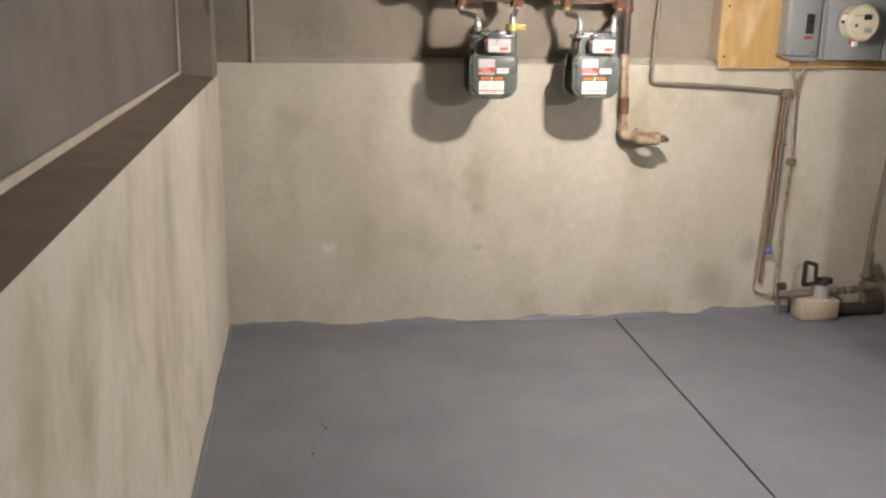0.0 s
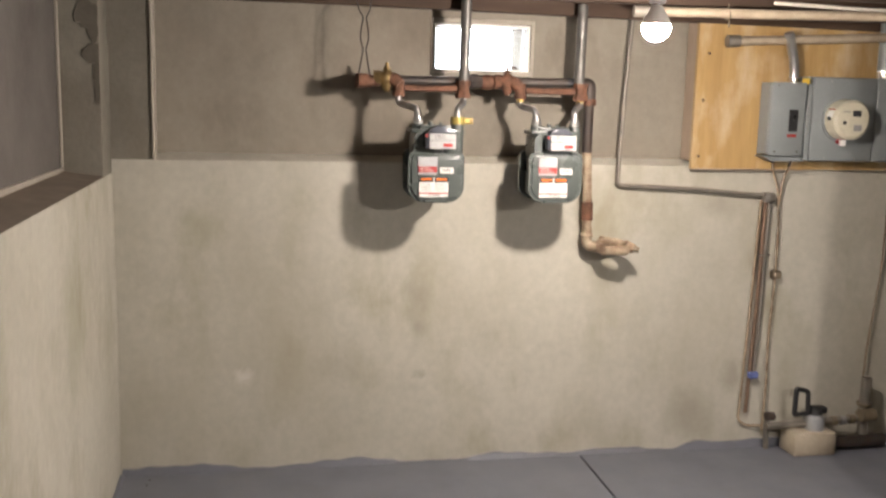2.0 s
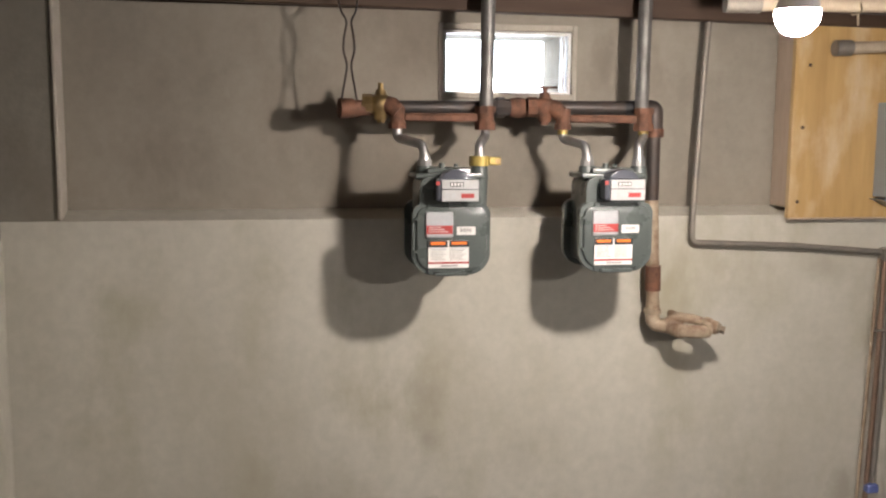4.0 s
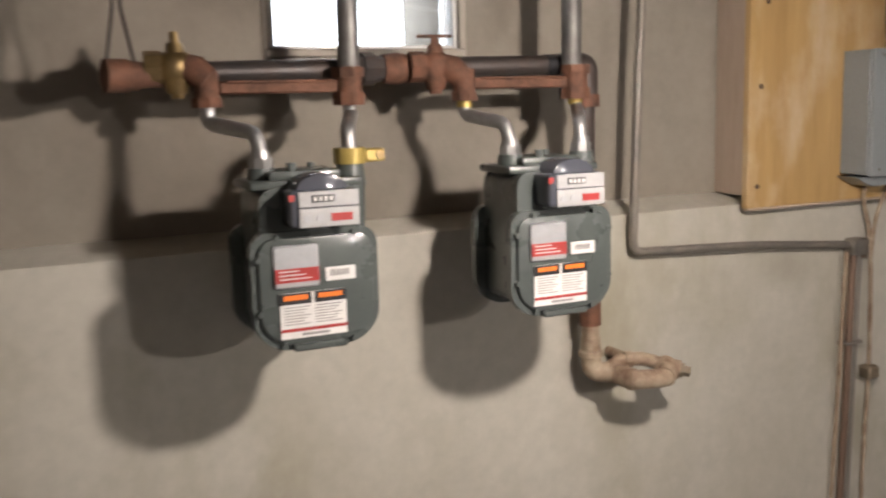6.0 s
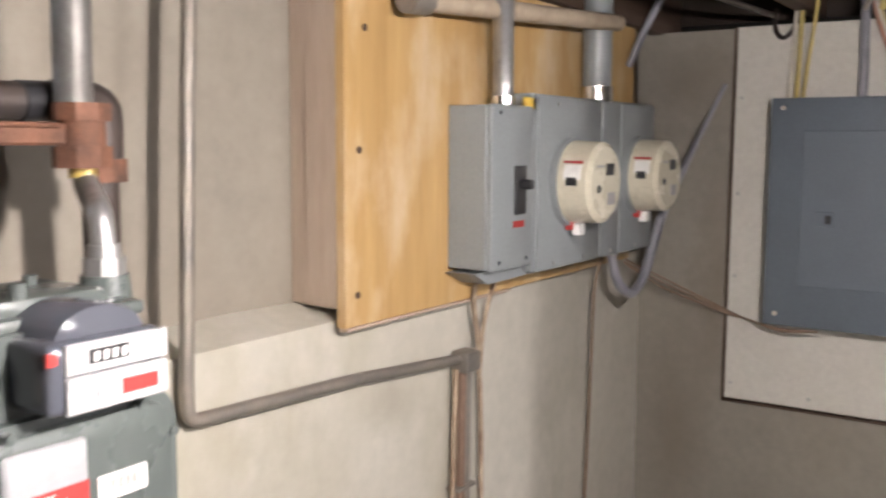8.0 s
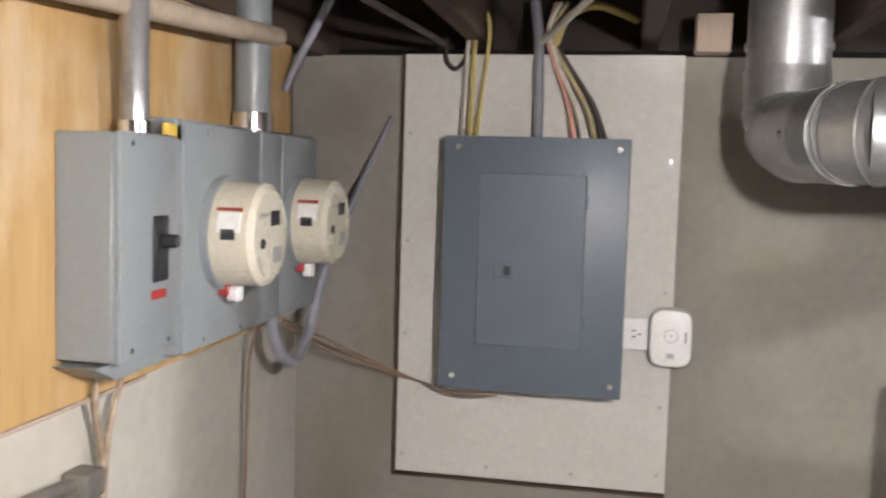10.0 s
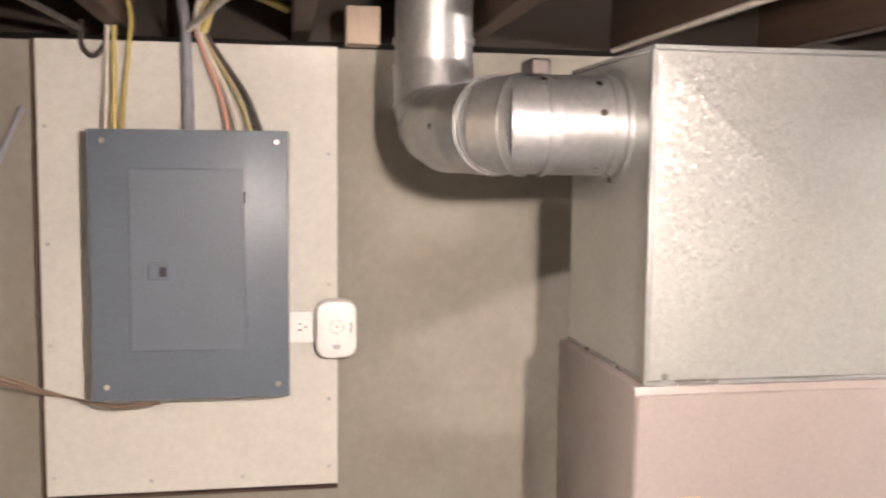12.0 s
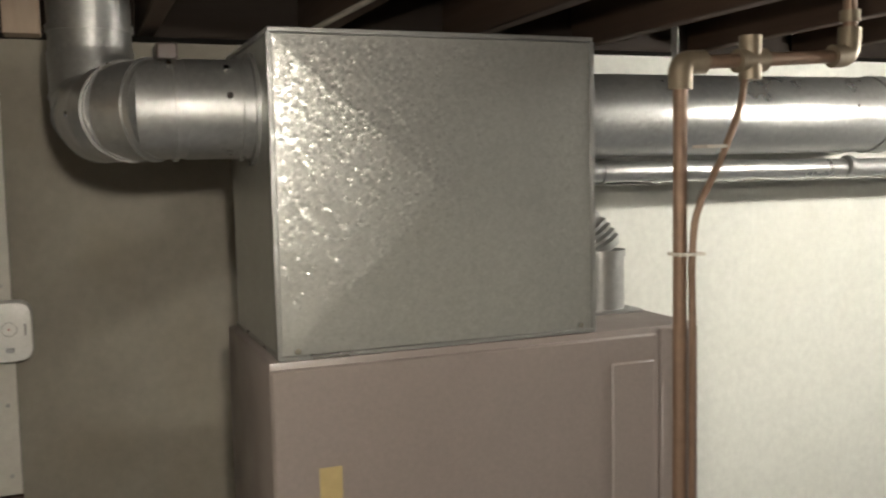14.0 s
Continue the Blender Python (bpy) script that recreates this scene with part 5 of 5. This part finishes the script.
boxed("base_flange", (-0.06, 0.06, -0.06, 0.06, 0.0, 0.006), DUCT, flue, bev=0.002)
gas = thing("gas_line", (2.02, 2.155, 0.0), "brown iron gas pipe with fittings in front of the furnace", "pipe")
rod("down_pipe", (0, 0.006, 0.12), (0, 0.0, 1.675), 0.0115, BROWN_PIPE, gas, seg=16)
tubed("floor_leg", [(0, 0.006, 0.13), (0, 0.006, 0.012), (0.07, 0.006, 0.012)], 0.0115, BROWN_PIPE, gas, bend=0.02)
tubed("elbow", [(0, 0, 1.655), (0, 0, 1.697), (0, -0.045, 1.700)], 0.020, BRONZE, gas, bend=0.025, seg=16)
rod("cross_pipe", (0, -0.03, 1.699), (0, -0.345, 1.716), 0.0115, BROWN_PIPE, gas, seg=16)
bm = bmesh.new()
cyl_into(bm, (0, -0.112, 1.703), (0, -0.168, 1.706), 0.020, seg=16)
cyl_into(bm, (0, -0.14, 1.745), (0, -0.14, 1.672), 0.019, seg=16)
part("tee", bm, BRONZE, gas)
tubed("elbow", [(0, -0.315, 1.715), (0, -0.352, 1.717), (0, -0.355, 1.765)], 0.020, BRONZE, gas, bend=0.025, seg=16)
rod("collar", (0, -0.355, 1.775), (0, -0.355, 1.795), 0.018, BRONZE, gas, seg=12)
rod("upper_pipe", (0, -0.355, 1.75), (0, -0.355, TOP + 0.01), 0.0115, BROWN_PIPE, gas, seg=16)
lead = thing("thermostat_wire", (2.005, 2.13, 1.66), "brown wire strapped to the gas pipe", "wire")
tubed("wire", [(0.015, -0.105, 0.02), (0.0, -0.085, -0.03), (0.0, -0.04, -0.13), (0.0, 0.006, -0.20), (0.0, 0.014, -0.28), (0.0, 0.012, -0.40), (0.0, 0.014, -0.70), (-0.002, 0.0, -0.76), (0.0, 0.014, -0.90)], 0.006, BROWN_PIPE, lead, bend=0.04, seg=8)
for z in (-0.10, -0.275, -0.80):
    boxed("tie", (-0.008, 0.030, -0.008 + (-0.042 if z > -0.2 else 0), 0.04 + (-0.05 if z > -0.2 else 0), z, z + 0.005), WHITE_WIRE, lead, bev=0)
